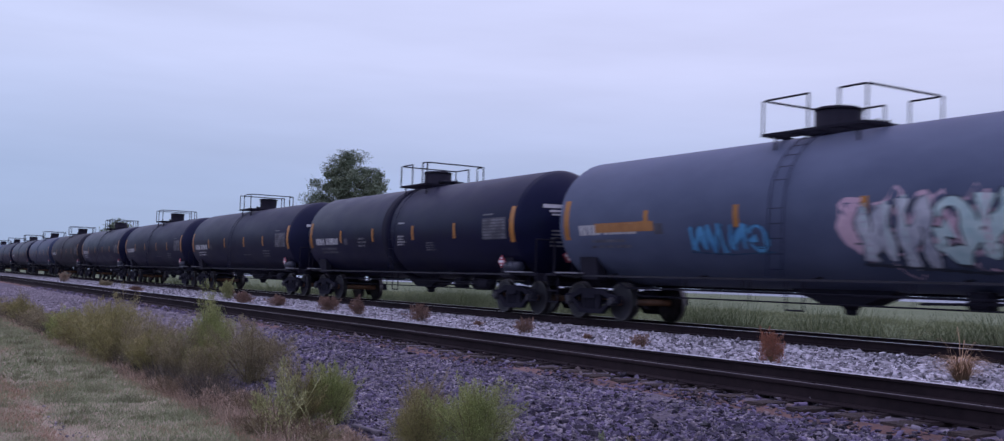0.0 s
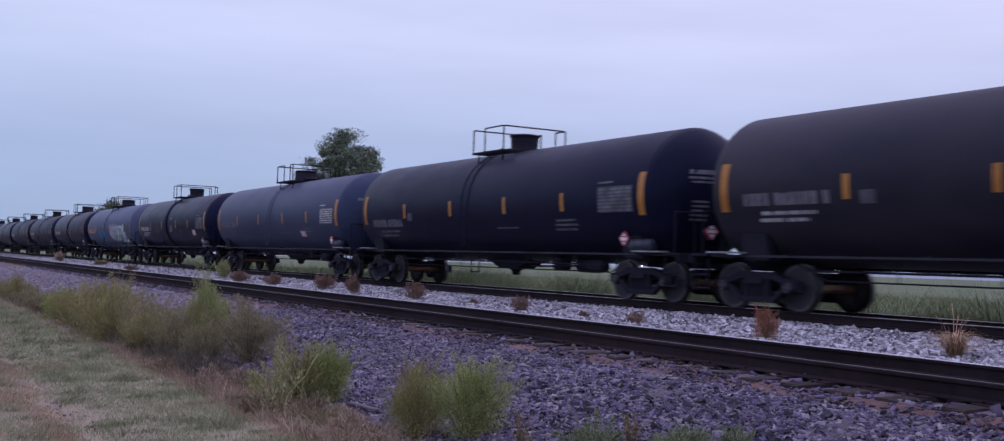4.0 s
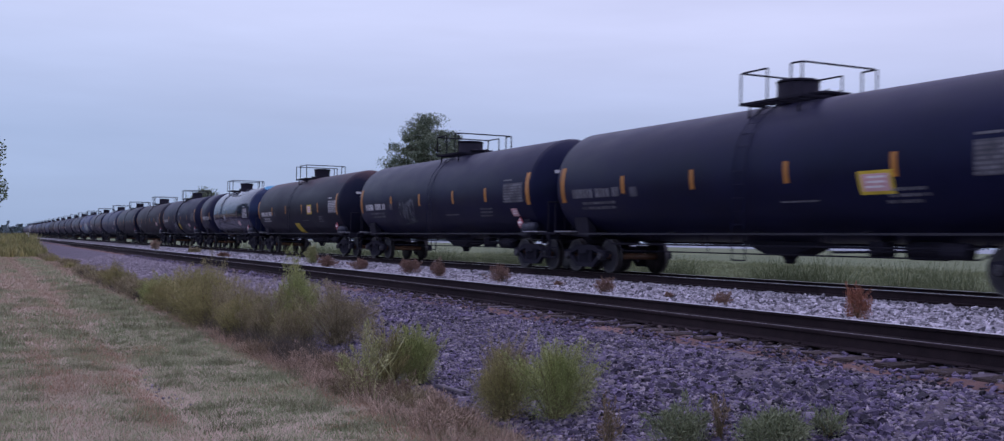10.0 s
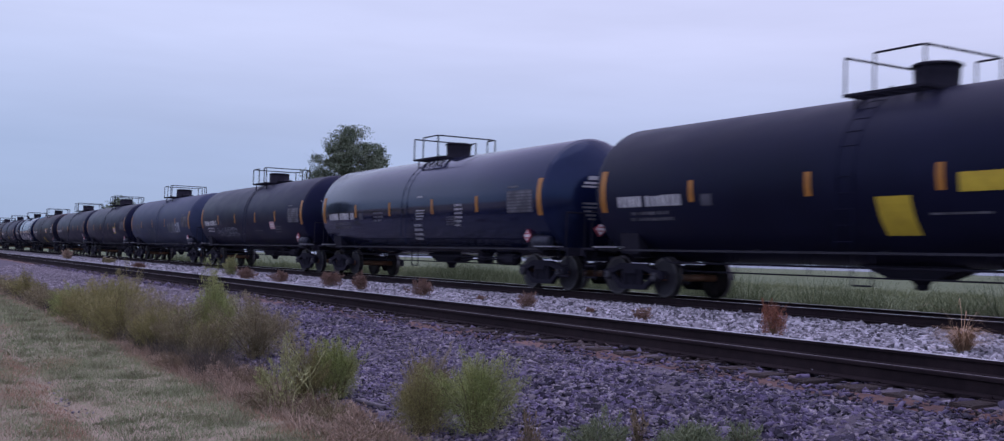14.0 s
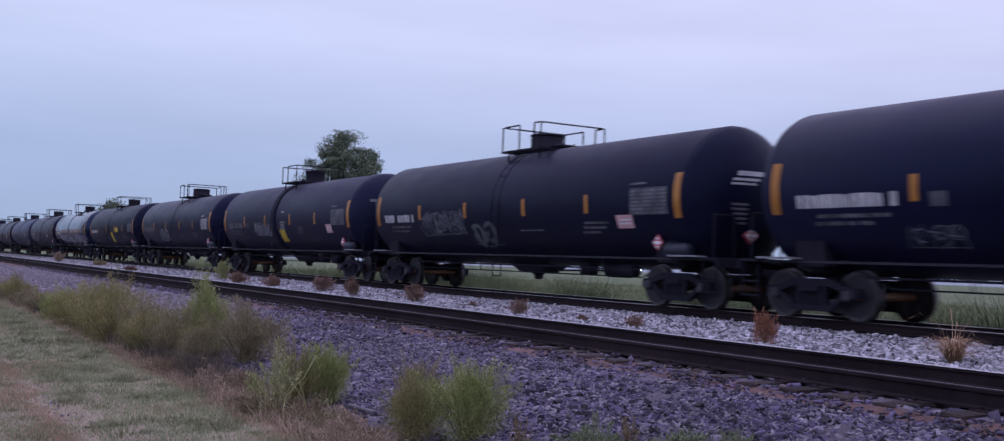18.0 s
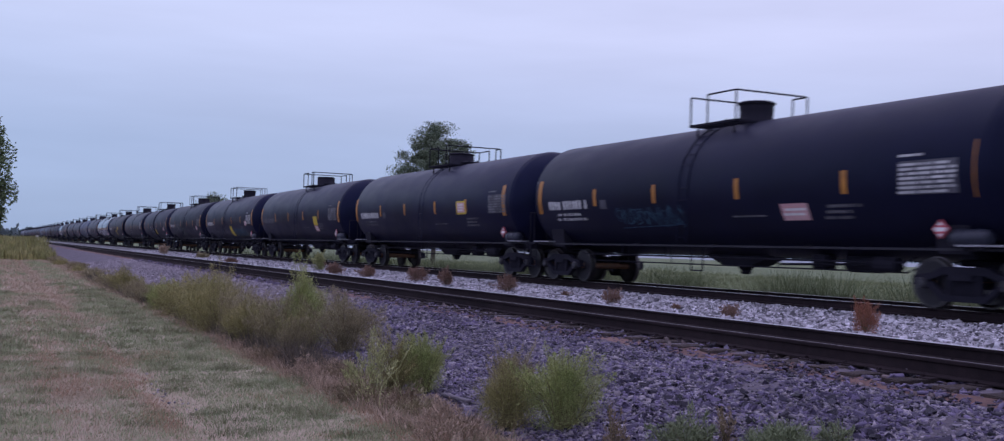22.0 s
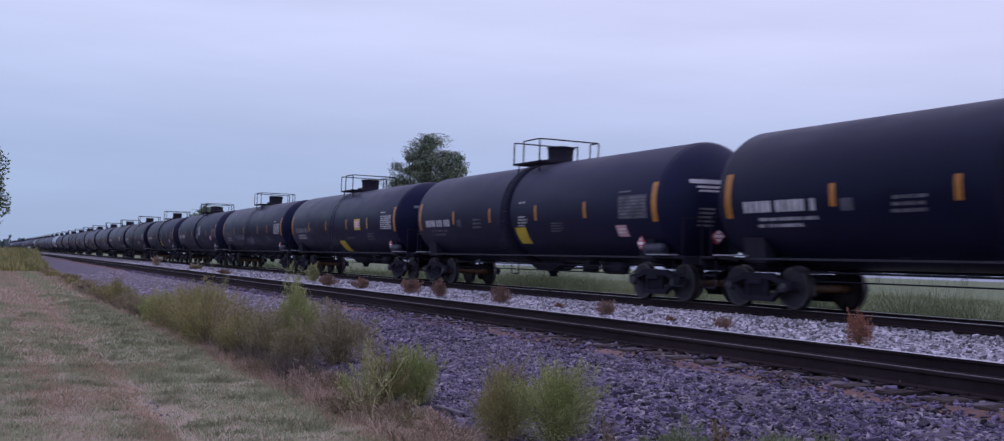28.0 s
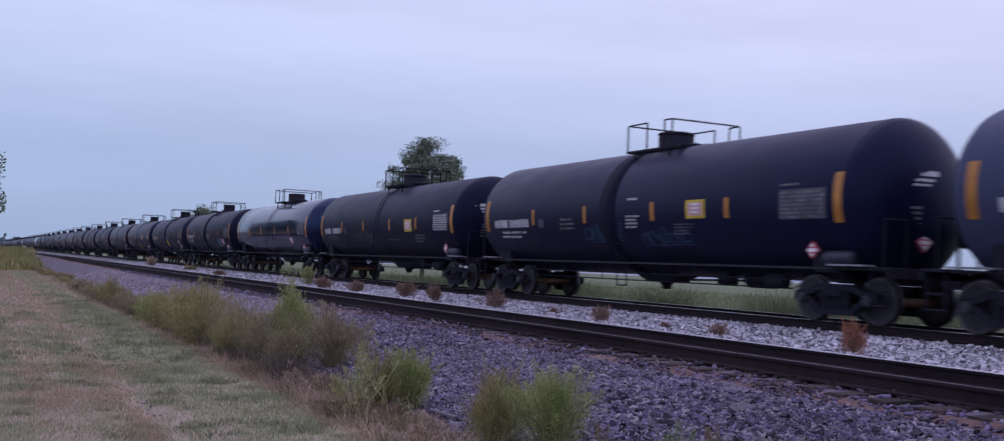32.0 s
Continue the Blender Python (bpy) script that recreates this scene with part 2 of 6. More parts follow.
BLUED = (0.50, 0.64, 1.0)
PAINT = {
    "black": ("satin black", material("satin_black_paint", (0.0048, 0.005, 0.0185), (0.0085, 0.0087, 0.033), 0.42, grain=1.8, stain=0.5, bump=0.03, spec=0.18, stretch=(1, 0.5, 1), tint=BLUED)),
    "jet": ("dull jet black", material("jet_black_paint", (0.0055, 0.0058, 0.017), (0.009, 0.0095, 0.0275), 0.45, grain=1.8, stain=0.5, bump=0.03, spec=0.14, stretch=(1, 0.5, 1), tint=BLUED)),
    "soot": ("dusty black", material("dusty_black_paint", (0.0065, 0.0063, 0.0195), (0.012, 0.0116, 0.0345), 0.5, grain=1.6, stain=0.45, bump=0.03, spec=0.24, stretch=(1, 0.4, 1), tint=BLUED)),
    "slate": ("slate grey", material("slate_paint", (0.02437, 0.03172, 0.0637), (0.04361, 0.05246, 0.09555), 0.5, grain=1.6, stain=0.5, bump=0.03, spec=0.35, stretch=(1, 0.5, 1), tint=BLUED)),
    "grey": ("weathered grey", material("weathered_grey_paint", (0.0589, 0.073, 0.1207), (0.095, 0.114, 0.1725), 0.55, grain=1.6, stain=0.5, bump=0.03, spec=0.35, stretch=(1, 0.5, 1), tint=BLUED)),
    "rust": ("rust-stained black", material("rust_stained_black_paint", (0.004, 0.004, 0.012), (0.013, 0.010, 0.020), 0.5, grain=1.5, stain=0.38, bump=0.05, spec=0.24, mid=0.55, stretch=(1, 0.35, 1), tint=BLUED, crown=(0.085, 0.042, 0.036))),
    "brown": ("brownish black", material("brownish_black_paint", (0.014, 0.012, 0.018), (0.034, 0.027, 0.032), 0.55, grain=1.5, stain=0.4, bump=0.04, spec=0.26, stretch=(1, 0.4, 1), tint=BLUED)),
    "gloss": ("glossy black", material("glossy_black_paint", (0.005, 0.008, 0.026), (0.009, 0.0135, 0.043), 0.13, grain=1.5, stain=0.5, bump=0.0, spec=0.5, tint=(0.45, 0.6, 1.0))),
    "silver": ("silvery grey", material("silver_grey_paint", (0.20, 0.205, 0.22), (0.30, 0.30, 0.31), 0.45, grain=1.6, stain=0.5, bump=0.03, spec=0.5, tint=BLUED)),
}


# ---- mesh helpers ----
def part(name, bm, mat_, parent=None, label="", smooth=False):
    """Links a bmesh as one mesh object, under parent if one is given."""
    me = bpy.data.meshes.new(name)
    bm.to_mesh(me)
    bm.free()
    for m in (mat_ if isinstance(mat_, (list, tuple)) else [mat_]):
        me.materials.append(m)
    if smooth:
        me.polygons.foreach_set("use_smooth", [True] * len(me.polygons))
    ob = new(name, me)
    ob.parent = parent
    if label:
        ob["label"] = label
    if name in ("lettering", "data_panel", "end_lettering", "weight_lettering", "platform", "graffiti", "reporting_mark", "ladder", "ladder_rail"):
        ob["kind"] = "stuff"
    return ob


def empty(name):
    ob = new(name)
    ob.empty_display_size = 0.2
    return ob


def box(bm, cx, cy, cz, sx, sy, sz, m=None, bevel=0.0, mi=0):
    r = bmesh.ops.create_cube(bm, size=1.0, matrix=Matrix.Translation((cx, cy, cz)) @ (m or Matrix()) @ Matrix.Diagonal((sx, sy, sz, 1)))
    if bevel:
        edges = {e for v in r["verts"] for e in v.link_edges}
        bmesh.ops.bevel(bm, geom=list(edges), offset=bevel, segments=1, affect="EDGES")
    if mi:
        for f in {f for v in r["verts"] if v.is_valid for f in v.link_faces}:
            f.material_index = mi


def rod(bm, a, b, r, n=8):
    a, b = Vector(a), Vector(b)
    d = b - a
    m = Matrix.Translation((a + b) / 2) @ d.to_track_quat("Z", "Y").to_matrix().to_4x4()
    bmesh.ops.create_cone(bm, cap_ends=True, segments=n, radius1=r, radius2=r, depth=d.length, matrix=m)


def pipe(bm, pts, r, n=8):
    for a, b in zip(pts, pts[1:]):
        rod(bm, a, b, r, n)
    for p in pts[1:-1]:
        bmesh.ops.create_uvsphere(bm, u_segments=n, v_segments=4, radius=r, matrix=Matrix.Translation(p))


def lathe(bm, profile, axis, n=32, origin=(0, 0, 0), mi=0):
    """A surface of revolution: profile of (along, radius), about the x, y or z axis through origin."""
    rings = []
    for s, r in profile:
        ring = []
        for i in range(n):
            c, q = r * math.cos(2 * math.pi * i / n), r * math.sin(2 * math.pi * i / n)
            p = {"y": (c, s, q), "z": (c, q, s), "x": (s, c, q)}[axis]
            ring.append(bm.verts.new(Vector(origin) + Vector(p)))
        rings.append(ring)
    for a, b in zip(rings, rings[1:]):
        for i in range(n):
            f = bm.faces.new((a[i], a[(i + 1) % n], b[(i + 1) % n], b[i]))
            f.material_index = mi
    for ring in (rings[0], rings[-1]):
        f = bm.faces.new(ring)
        f.material_index = mi
    bmesh.ops.recalc_face_normals(bm, faces=bm.faces)


def extrude_poly(bm, pts, axis, a, b, mi=0):
    """A prism over a polygon: pts in the plane across axis ('x': (y, z); 'y': (x, z)), from a to b along it."""
    def at(p, s):
        return (s, p[0], p[1]) if axis == "x" else (p[0], s, p[1])
    va = [bm.verts.new(at(p, a)) for p in pts]
    vb = [bm.verts.new(at(p, b)) for p in pts]
    fs = [bm.faces.new(va), bm.faces.new(list(reversed(vb)))]
    n = len(pts)
    for i in range(n):
        fs.append(bm.faces.new((va[i], vb[i], vb[(i + 1) % n], va[(i + 1) % n])))
    for f in fs:
        f.material_index = mi
    bmesh.ops.recalc_face_normals(bm, faces=fs)


def mesh_of(name, verts, faces, mats, parent=None, label="", mi=None):
    """One mesh from arrays of corners and of faces with equally many corners each."""
    me = bpy.data.meshes.new(name)
    verts, faces = np.asarray(verts, np.float32), np.asarray(faces, np.int32)
    n, k = faces.shape
    me.vertices.add(len(verts))
    me.vertices.foreach_set("co", verts.ravel())
    me.loops.add(n * k)
    me.loops.foreach_set("vertex_index", faces.ravel())
    me.polygons.add(n)
    me.polygons.foreach_set("loop_start", np.arange(0, n * k, k, dtype=np.int32))
    for m in mats:
        me.materials.append(m)
    if mi is not None:
        me.polygons.foreach_set("material_index", np.asarray(mi, np.int32))
    me.update()
    me.validate()
    ob = new(name, me)
    ob.parent = parent
    if label:
        ob["label"] = label
    return ob


# ---- ground, ballast and tracks ----
def strip(name, profile, y0, y1, step, mats, wobble=0.0, seed=1, mi=None, far=()):
    """A long sheet along the tracks over a profile of (x, z), with small unevenness."""
    ys = [-700, -500, -300, -150] + list(np.arange(y0, y1, step)) + list(far)
    rng = np.random.RandomState(seed)
    verts = []
    for y in ys:
        for x, z in profile:
            verts.append((x + rng.uniform(-1, 1) * wobble, y, z + rng.uniform(-1, 1) * wobble * 0.4))
    k = len(profile)
    faces, idx = [], []
    for j in range(len(ys) - 1):
        for i in range(k - 1):
            faces.append((j * k + i, j * k + i + 1, (j + 1) * k + i + 1, (j + 1) * k + i))
            idx.append(mi[i] if mi else 0)
    return mesh_of(name, verts, faces, mats, mi=idx)


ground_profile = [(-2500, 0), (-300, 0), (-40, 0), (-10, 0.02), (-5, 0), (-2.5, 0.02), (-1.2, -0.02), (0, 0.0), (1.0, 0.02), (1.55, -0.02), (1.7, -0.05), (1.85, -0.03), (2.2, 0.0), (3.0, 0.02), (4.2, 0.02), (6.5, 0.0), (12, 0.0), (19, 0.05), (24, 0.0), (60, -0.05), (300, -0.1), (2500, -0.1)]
ground = strip("ground", ground_profile, -60, 140, 0.7, [M_GRASS, M_FIELD, M_FARHAZE], 0.02, 3, [0] * 16 + [1] * 4 + [2], (200, 300, 500, 900, 1600, 3000))
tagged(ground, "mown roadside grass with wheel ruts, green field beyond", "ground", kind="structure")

near_profile = [(3.75, -0.02), (4.1, 0.05), (4.8, 0.17), (5.6, 0.31), (6.4, 0.42), (6.9, 0.505), (7.15, 0.528), (7.3, 0.535), (7.65, 0.535), (9.4, 0.47), (10.1, 0.52), (10.6, 0.5), (11.2, 0.49)]
bed_near = strip("ballast_near", near_profile, -60, 160, 0.4, [M_BALLAST, M_DIRT], 0.05, 5, [0] * 5 + [1] * 2 + [0] * 5, (260, 500, 900, 1500))
tagged(bed_near, "purple-grey crushed stone ballast shoulder", "ballast", kind="structure")
far_profile = [(10.4, 0.48), (11.2, 0.51), (12.2, 0.53), (13.4, 0.54), (14.6, 0.57), (15.0, 0.585), (17.4, 0.585), (17.9, 0.5), (18.8, 0.2), (19.4, 0.02)]
bed_far = strip("ballast_far", far_profile, -60, 160, 0.4, [M_WHITE_BED], 0.05, 7, None, (260, 500, 900, 1500))
tagged(bed_far, "pale limestone ballast under the far track", "ballast", kind="structure")


# The nearest rail's weaker sky reflection is put into a duller head colour.
M_RAILDULL = material("rail_head_dimmed_by_colour", (0.07, 0.06, 0.062), (0.16, 0.145, 0.15), 0.45, metal=0.7, grain=4, stain=0.6, bump=0.05, stretch=(8, 0.3, 1))


def rail(name, x, top, label):
    # its head strip is also narrower, to fit the camera's view
    h, w = 0.171, 0.022 if x < 8 else 0.036
    pts = [(-0.07, 0), (0.07, 0), (0.07, 0.012), (0.012, 0.03), (0.009, 0.125), (0.034, 0.135), (0.036, 0.160), (0.028, 0.1685), (-0.028, 0.1685), (-0.036, 0.160), (-0.034, 0.135), (-0.009, 0.125), (-0.012, 0.03), (-0.07, 0.012)]
    bm = bmesh.new()
    extrude_poly(bm, [(x + a, top - h + b) for a, b in pts], "y", -700, 1500)
    extrude_poly(bm, [(x - w, top - 0.3 * (w - 0.02)), (x + w, top - 0.3 * (w - 0.02)), (x + w - 0.004, top), (x - w + 0.004, top)], "y", -700, 1500, 1)
    return tagged(part(name, bm, [M_RAIL, M_RAILDULL if x < 8 else M_RAILTOP]), label, "rail", "rails", "structure")


for nm, cx, top in (("near", XN, RAIL_N), ("far", XF, RAIL_F)):
    for side in (-1, 1):
        rail("rail_%s_%d" % (nm, 1 if side < 0 else 2), cx + side * 0.7525, top, "rusty steel rail with a worn head")


# ---- the tank car ----
HALF, HEAD = 7.88, 0.72   # straight half length of the tank, depth of its dished ends
RIM = radians(24)        # angle at which an end meets the barrel
WHEEL_R = 0.457
TRUCK_Y, AXLE_Y = 7.15, 0.889


def dish(r):
    """How far a tank end stands out at r (a share of the tank's radius) from its axis."""
    c = min(1.0, max(0.0, r)) * math.cos(RIM)
    return HEAD * (math.sqrt(1 - c * c) - math.sin(RIM)) / (1 - math.sin(RIM))


def tank_mesh():
    bm = bmesh.new()
    prof = []
    for i in range(12):
        r = math.sin((i + 0.2) / 12 * math.pi / 2 * 0.985)
        prof.append((-HALF - 0.03 - dish(r * 0.985), TANK_R * 0.985 * r))
    rims = len(prof)
    prof += [(-HALF - 0.03, TANK_R * 0.985), (-HALF, TANK_R * 0.997), (-HALF + 0.02, TANK_R)]
    prof += [(s, TANK_R) for s in np.linspace(-HALF, HALF, 5)[1:-1]]
    m = rims + 3
    prof += [(-s, r) for s, r in reversed(prof[:m])]
    lathe(bm, prof, "y", 64, (0, 0, TANK_Z))
    # the welded seam between barrel and end stays a crease
    for e in bm.edges:
        a, b = e.verts[0].co.y, e.verts[1].co.y
        if abs(a - b) < 1e-5 and abs(abs(a) - HALF - 0.03) < 1e-4:
            e.smooth = False
    return bm


def side_frame_mesh():
    bm = bmesh.new()
    top = [(-1.12, 0.42), (-1.10, 0.60), (-0.72, 0.64), (-0.46, 0.76), (0.46, 0.76), (0.72, 0.64), (1.10, 0.60), (1.12, 0.42), (0.80, 0.42), (0.74, 0.52), (0.42, 0.62), (-0.42, 0.62), (-0.74, 0.52), (-0.80, 0.42)]
    low = [(-0.80, 0.42), (-0.74, 0.50), (-0.40, 0.26), (0.40, 0.26), (0.74, 0.50), (0.80, 0.42), (0.46, 0.15), (-0.46, 0.15)]
    extrude_poly(bm, top, "x", -0.07, 0.07)
    extrude_poly(bm, low, "x", -0.065, 0.065)
    for y in (-0.3, 0.3):
        box(bm, 0, y, 0.44, 0.12, 0.10, 0.40)
    for y in (-0.15, 0, 0.15):
        bmesh.ops.create_cone(bm, cap_ends=True, segments=10, radius1=0.062, radius2=0.062, depth=0.26, matrix=Matrix.Translation((0, y, 0.39)))
    box(bm, 0, 0, 0.57, 0.22, 0.44, 0.10)
    return bm


def wheelset_mesh():
    bm = bmesh.new()
    bmesh.ops.create_cone(bm, cap_ends=True, segments=14, radius1=0.085, radius2=0.085, depth=2.1, matrix=Matrix.Rotation(math.pi / 2, 4, "Y"))
    for f in bm.faces:
        f.material_index = 3
    for s in (-1, 1):
        x = s * 0.7525
        lathe(bm, [(x - 0.07 * s, 0.45), (x - 0.065 * s, 0.35), (x - 0.03 * s, 0.33), (x - 0.02 * s, 0.15), (x - 0.09 * s, 0.12), (x + 0.09 * s, 0.12), (x + 0.035 * s, 0.16), (x + 0.03 * s, 0.33), (x + 0.065 * s, 0.36), (x + 0.07 * s, 0.44)], "x", 28)
        lathe(bm, [(x - 0.07 * s, 0.485), (x - 0.045 * s, 0.487), (x - 0.035 * s, 0.458), (x + 0.07 * s, WHEEL_R), (x + 0.0705 * s, 0.40), (x - 0.0705 * s, 0.40)], "x", 28, mi=1)
        # bearing with its three cap screws
        lathe(bm, [(s * 0.93, 0.10), (s * 1.14, 0.105), (s * 1.16, 0.09), (s * 1.165, 0.02)], "x", 14, mi=2)
        for i in range(3):
            a = i * 2 * math.pi / 3
            bmesh.ops.create_cone(bm, cap_ends=True, segments=6, radius1=0.018, radius2=0.018, depth=0.03, matrix=Matrix.Translation((s * 1.172, 0.06 * math.cos(a), 0.06 * math.sin(a))) @ Matrix.Rotation(math.pi / 2, 4, "Y"))
    return bm


def truck(parent, y):
    bm = bmesh.new()
    box(bm, 0, 0, 0.62, 2.1, 0.36, 0.2, bevel=0.03)
    box(bm, 0, 0, 0.77, 0.5, 0.5, 0.14, bevel=0.02)
    for s in (-1, 1):
        box(bm, 0, s * 0.42, 0.42, 1.5, 0.09, 0.12)
        for q in (-1, 1):
            box(bm, q * 0.7525, s * 0.40, 0.45, 0.09, 0.07, 0.28)
    t = part("truck", bm, M_STEEL, parent, "cast steel truck with two axles")
    t.location = (0, y, 0)
    for s in (-1, 1):
        f = part("side_frame", side_frame_mesh(), M_STEEL, t)
        f.location = (s * 1.02, 0, 0)
    for s in (-1, 1):
        w = part("wheelset", wheelset_mesh() if s < 0 and y < 0 else bmesh.new(), [M_WHEEL, M_TREAD, M_BEAR, M_AXLE], t, "worn wheels on an axle")
        w.location = (0, s * AXLE_Y, WHEEL_R)
    return t


PLACES = {"rear": (0.05, 0.86), "front": (-0.5, 0.98), "fore": (0.55, 0.98), "bowl": (0.1, 1.3)}   # platform: centre and half length


def make_car(kind):
    """All the hardware of one car, its base on the rail, its leading end towards +y."""
    car = empty("tank_car")
    part("tank", tank_mesh(), PAINT["black"][1], car, smooth=True)
    top = TANK_Z + TANK_R
    # side ladder, rails and rungs
    yc, half = PLACES[kind]
    ly = yc + 0.35
    off = TANK_R + 0.05

    # it follows the tank's shoulder and hangs straight down its side
    drop = [(-off * math.cos(a), TANK_Z + off * math.sin(a)) for a in [radians(76 - i * 9) for i in range(8)]] + [(-off - 0.01, TANK_Z), (-off - 0.01, 1.12)]
    bm = bmesh.new()
    pipe(bm, [Vector((x, 0, z)) for x, z in drop], 0.011, 5)
    lad = part("ladder", bm, M_BAND, car, "dark steel side ladder")
    lad.location = (0, ly - 0.19, 0)
    second = new("ladder_rail", lad.data)
    second.parent = lad
    second.location = (0, 0.38, 0)
    bm = bmesh.new()
    rod(bm, (0, 0, 0), (0, 0.38, 0), 0.0075, 5)
    me = bpy.data.meshes.new("rung")
    bm.to_mesh(me)
    bm.free()
    me.materials.append(M_BAND)
    steps = [(-off * math.cos(a), TANK_Z + off * math.sin(a)) for a in [radians(72 - i * 10.5) for i in range(6)]] + [(-off - 0.01, TANK_Z - 0.02 - i * 0.29) for i in range(5)]
    for x, z in steps:
        o = new("rung", me)
        o.parent = lad
        o.location = (x, 0, z)
    # platform
    bm = bmesh.new()
    for x in (-1.05, 1.05):
        box(bm, x, yc, 3.95, 0.05, half * 2 + 0.05, 0.055)
    for y in (yc - half, yc + half):
        box(bm, 0, y, 3.95, 2.1, 0.05, 0.055)
    for i in range(17):
        x = -1.0 + i * 0.125
        if abs(x) > 0.42:
            box(bm, x, yc, 3.965, 0.02, half * 2 - 0.04, 0.03)
    for i in range(5):
        box(bm, 0, yc + (i - 2) * half * 0.45, 3.94, 2.06, 0.03, 0.04)
    for x in (-0.95, 0.95):
        for y in (yc - half * 0.8, yc + half * 0.8):
            rod(bm, (x, y, 3.92), (x * 1.02, y, TANK_Z + 1.1), 0.025, 6)
    part("platform", bm, M_STEEL, car, "dark steel grating platform")
    a, b = yc + half, yc - half
    zt, zb, n, f = 4.65, 3.93, -1.05, 1.05
    if kind != "front" and kind != "bowl":
        rails = ([(n, yc + 0.2, zt), (n, b, zt), (f, b, zt), (f, yc - 0.35, zt)], [(n, a, zt), (f, a, zt), (f, yc + 0.45, zt)])
        posts = ((n, yc + 0.2), (n, b), (f, b), (f, yc - 0.35), (n, a), (f, a), (f, yc + 0.45))
    else:
        rails = ([(n, yc + 0.1, zt), (n, a, zt), (f, a, zt), (f, yc + 0.05, zt)], [(n, yc - 0.65, zt), (n, b, zt), (f, b, zt), (f, yc - 0.55, zt)])
        posts = ((n, yc + 0.1), (n, a), (f, a), (f, yc + 0.05), (n, yc - 0.65), (n, b), (f, b), (f, yc - 0.55))
    for r in rails:
        bm = bmesh.new()
        pts = [Vector(p) for p in r]
        bent = [pts[0]]
        for p, q, w in zip(pts, pts[1:], pts[2:]):
            i, o = q + (p - q).normalized() * 0.13, q + (w - q).normalized() * 0.13
            bent += [i, q * 0.6 + (i + o) * 0.2, o]
        pipe(bm, bent + [pts[-1]], 0.021, 6)
        part("handrail", bm, M_STEEL, car)
    bm = bmesh.new()
    rod(bm, (0, 0, zb), (0, 0, zt), 0.021, 6)
    first = part("post", bm, M_STEEL, car)
    first.location = (*posts[0], 0)
    for p in posts[1:]:
        q = first.copy()
        scene.collection.objects.link(q)
        q.location = (*p, 0)
    # valve housing, its lid, and the manway hatch
    hy, my = (yc - 0.3, yc + 0.42) if kind != "front" and kind != "bowl" else (yc + 0.3, yc - 0.5)
    bm = bmesh.new()
    if kind != "front" and kind != "bowl":
        lathe(bm, [(3.9, 0.42), (4.0, 0.43), (4.02, 0.385), (4.30, 0.40), (4.44, 0.41)], "z", 24, (0, hy, 0))
    else:
        lathe(bm, [(3.9, 0.50), (4.02, 0.50), (4.05, 0.46), (4.42, 0.46)], "z", 24, (0, hy, 0))
    h = part("valve_housing", bm, M_STEEL, car, "dark round valve housing", True)
    bm = bmesh.new()
    r = 0.445 if kind != "front" and kind != "bowl" else 0.48
    lathe(bm, [(4.44, r), (4.47, r), (4.50, r - 0.06), (4.52, 0.05)], "z", 24, (0, hy, 0))
    part("lid", bm, M_STEEL, h)
    bm = bmesh.new()
    lathe(bm, [(3.9, 0.30), (4.06, 0.30), (4.07, 0.36), (4.11, 0.36), (4.13, 0.3), (4.17, 0.06)], "z", 20, (0, my, 0))
    for i in range(6):
        t = i * math.pi / 3
        rod(bm, (0.33 * math.cos(t), my + 0.33 * math.sin(t), 4.0), (0.33 * math.cos(t), my + 0.33 * math.sin(t), 4.16), 0.025, 6)
    box(bm, 0.2, my + (0.28 if kind != "front" else -0.36), 4.02, 0.25, 0.25, 0.16, bevel=0.02)
    part("manway_hatch", bm, M_STEEL, car, "bolted manway hatch")
    # long side rails with their brackets
    for s in (-1, 1):
        bm = bmesh.new()
        box(bm, s * 1.2, 0, 1.06, 0.05, 17.0, 0.045)
        for y in (-8.2, -6.4, -3.2, 0, 3.2, 6.4, 8.2):
            rod(bm, (s * 1.2, y, 1.05), (s * 0.75, y, 1.14 if abs(y) < 7 else 1.0), 0.025, 6)
        part("side_rail", bm, M_SILL, car, "long dark side rail")
    # stub sills with saddles, end platforms, couplers
    for s in (-1, 1):
        bm = bmesh.new()
        box(bm, 0, s * 7.55, 0.93, 0.46, 2.5, 0.32, bevel=0.03)
        extrude_poly(bm, [(-1.15, 1.35), (-0.95, 0.9), (0.95, 0.9), (1.15, 1.35), (0.7, 1.08), (0, 0.95), (-0.7, 1.08)], "y", s * TRUCK_Y - 0.16, s * TRUCK_Y + 0.16)
        extrude_poly(bm, [(-1.27, 1.52), (-1.2, 0.98), (-0.9, 0.98), (-1.02, 1.28), (-1.16, 1.44)], "y", s * 7.05 - 0.35, s * 7.05 + 0.35)
        extrude_poly(bm, [(1.27, 1.52), (1.2, 0.98), (0.9, 0.98), (1.02, 1.28), (1.16, 1.44)], "y", s * 7.05 - 0.35, s * 7.05 + 0.35)
        part("stub_sill", bm, M_STEEL, car, "steel stub sill and tank saddle")
        bm = bmesh.new()
        box(bm, 0, s * 8.55, 1.07, 2.7, 0.5, 0.06, bevel=0.01)
        box(bm, 0, s * 8.78, 0.98, 2.75, 0.07, 0.16)
        for x in (-1.3, 1.3):
            rod(bm, (x, s * 8.72, 1.0), (x, s * 8.72, 0.35), 0.02, 6)
            rod(bm, (x, s * 8.3, 1.0), (x, s * 8.3, 0.35), 0.02, 6)
            for z in (0.38, 0.66):
                rod(bm, (x, s * 8.3, z), (x, s * 8.72, z), 0.018, 6)
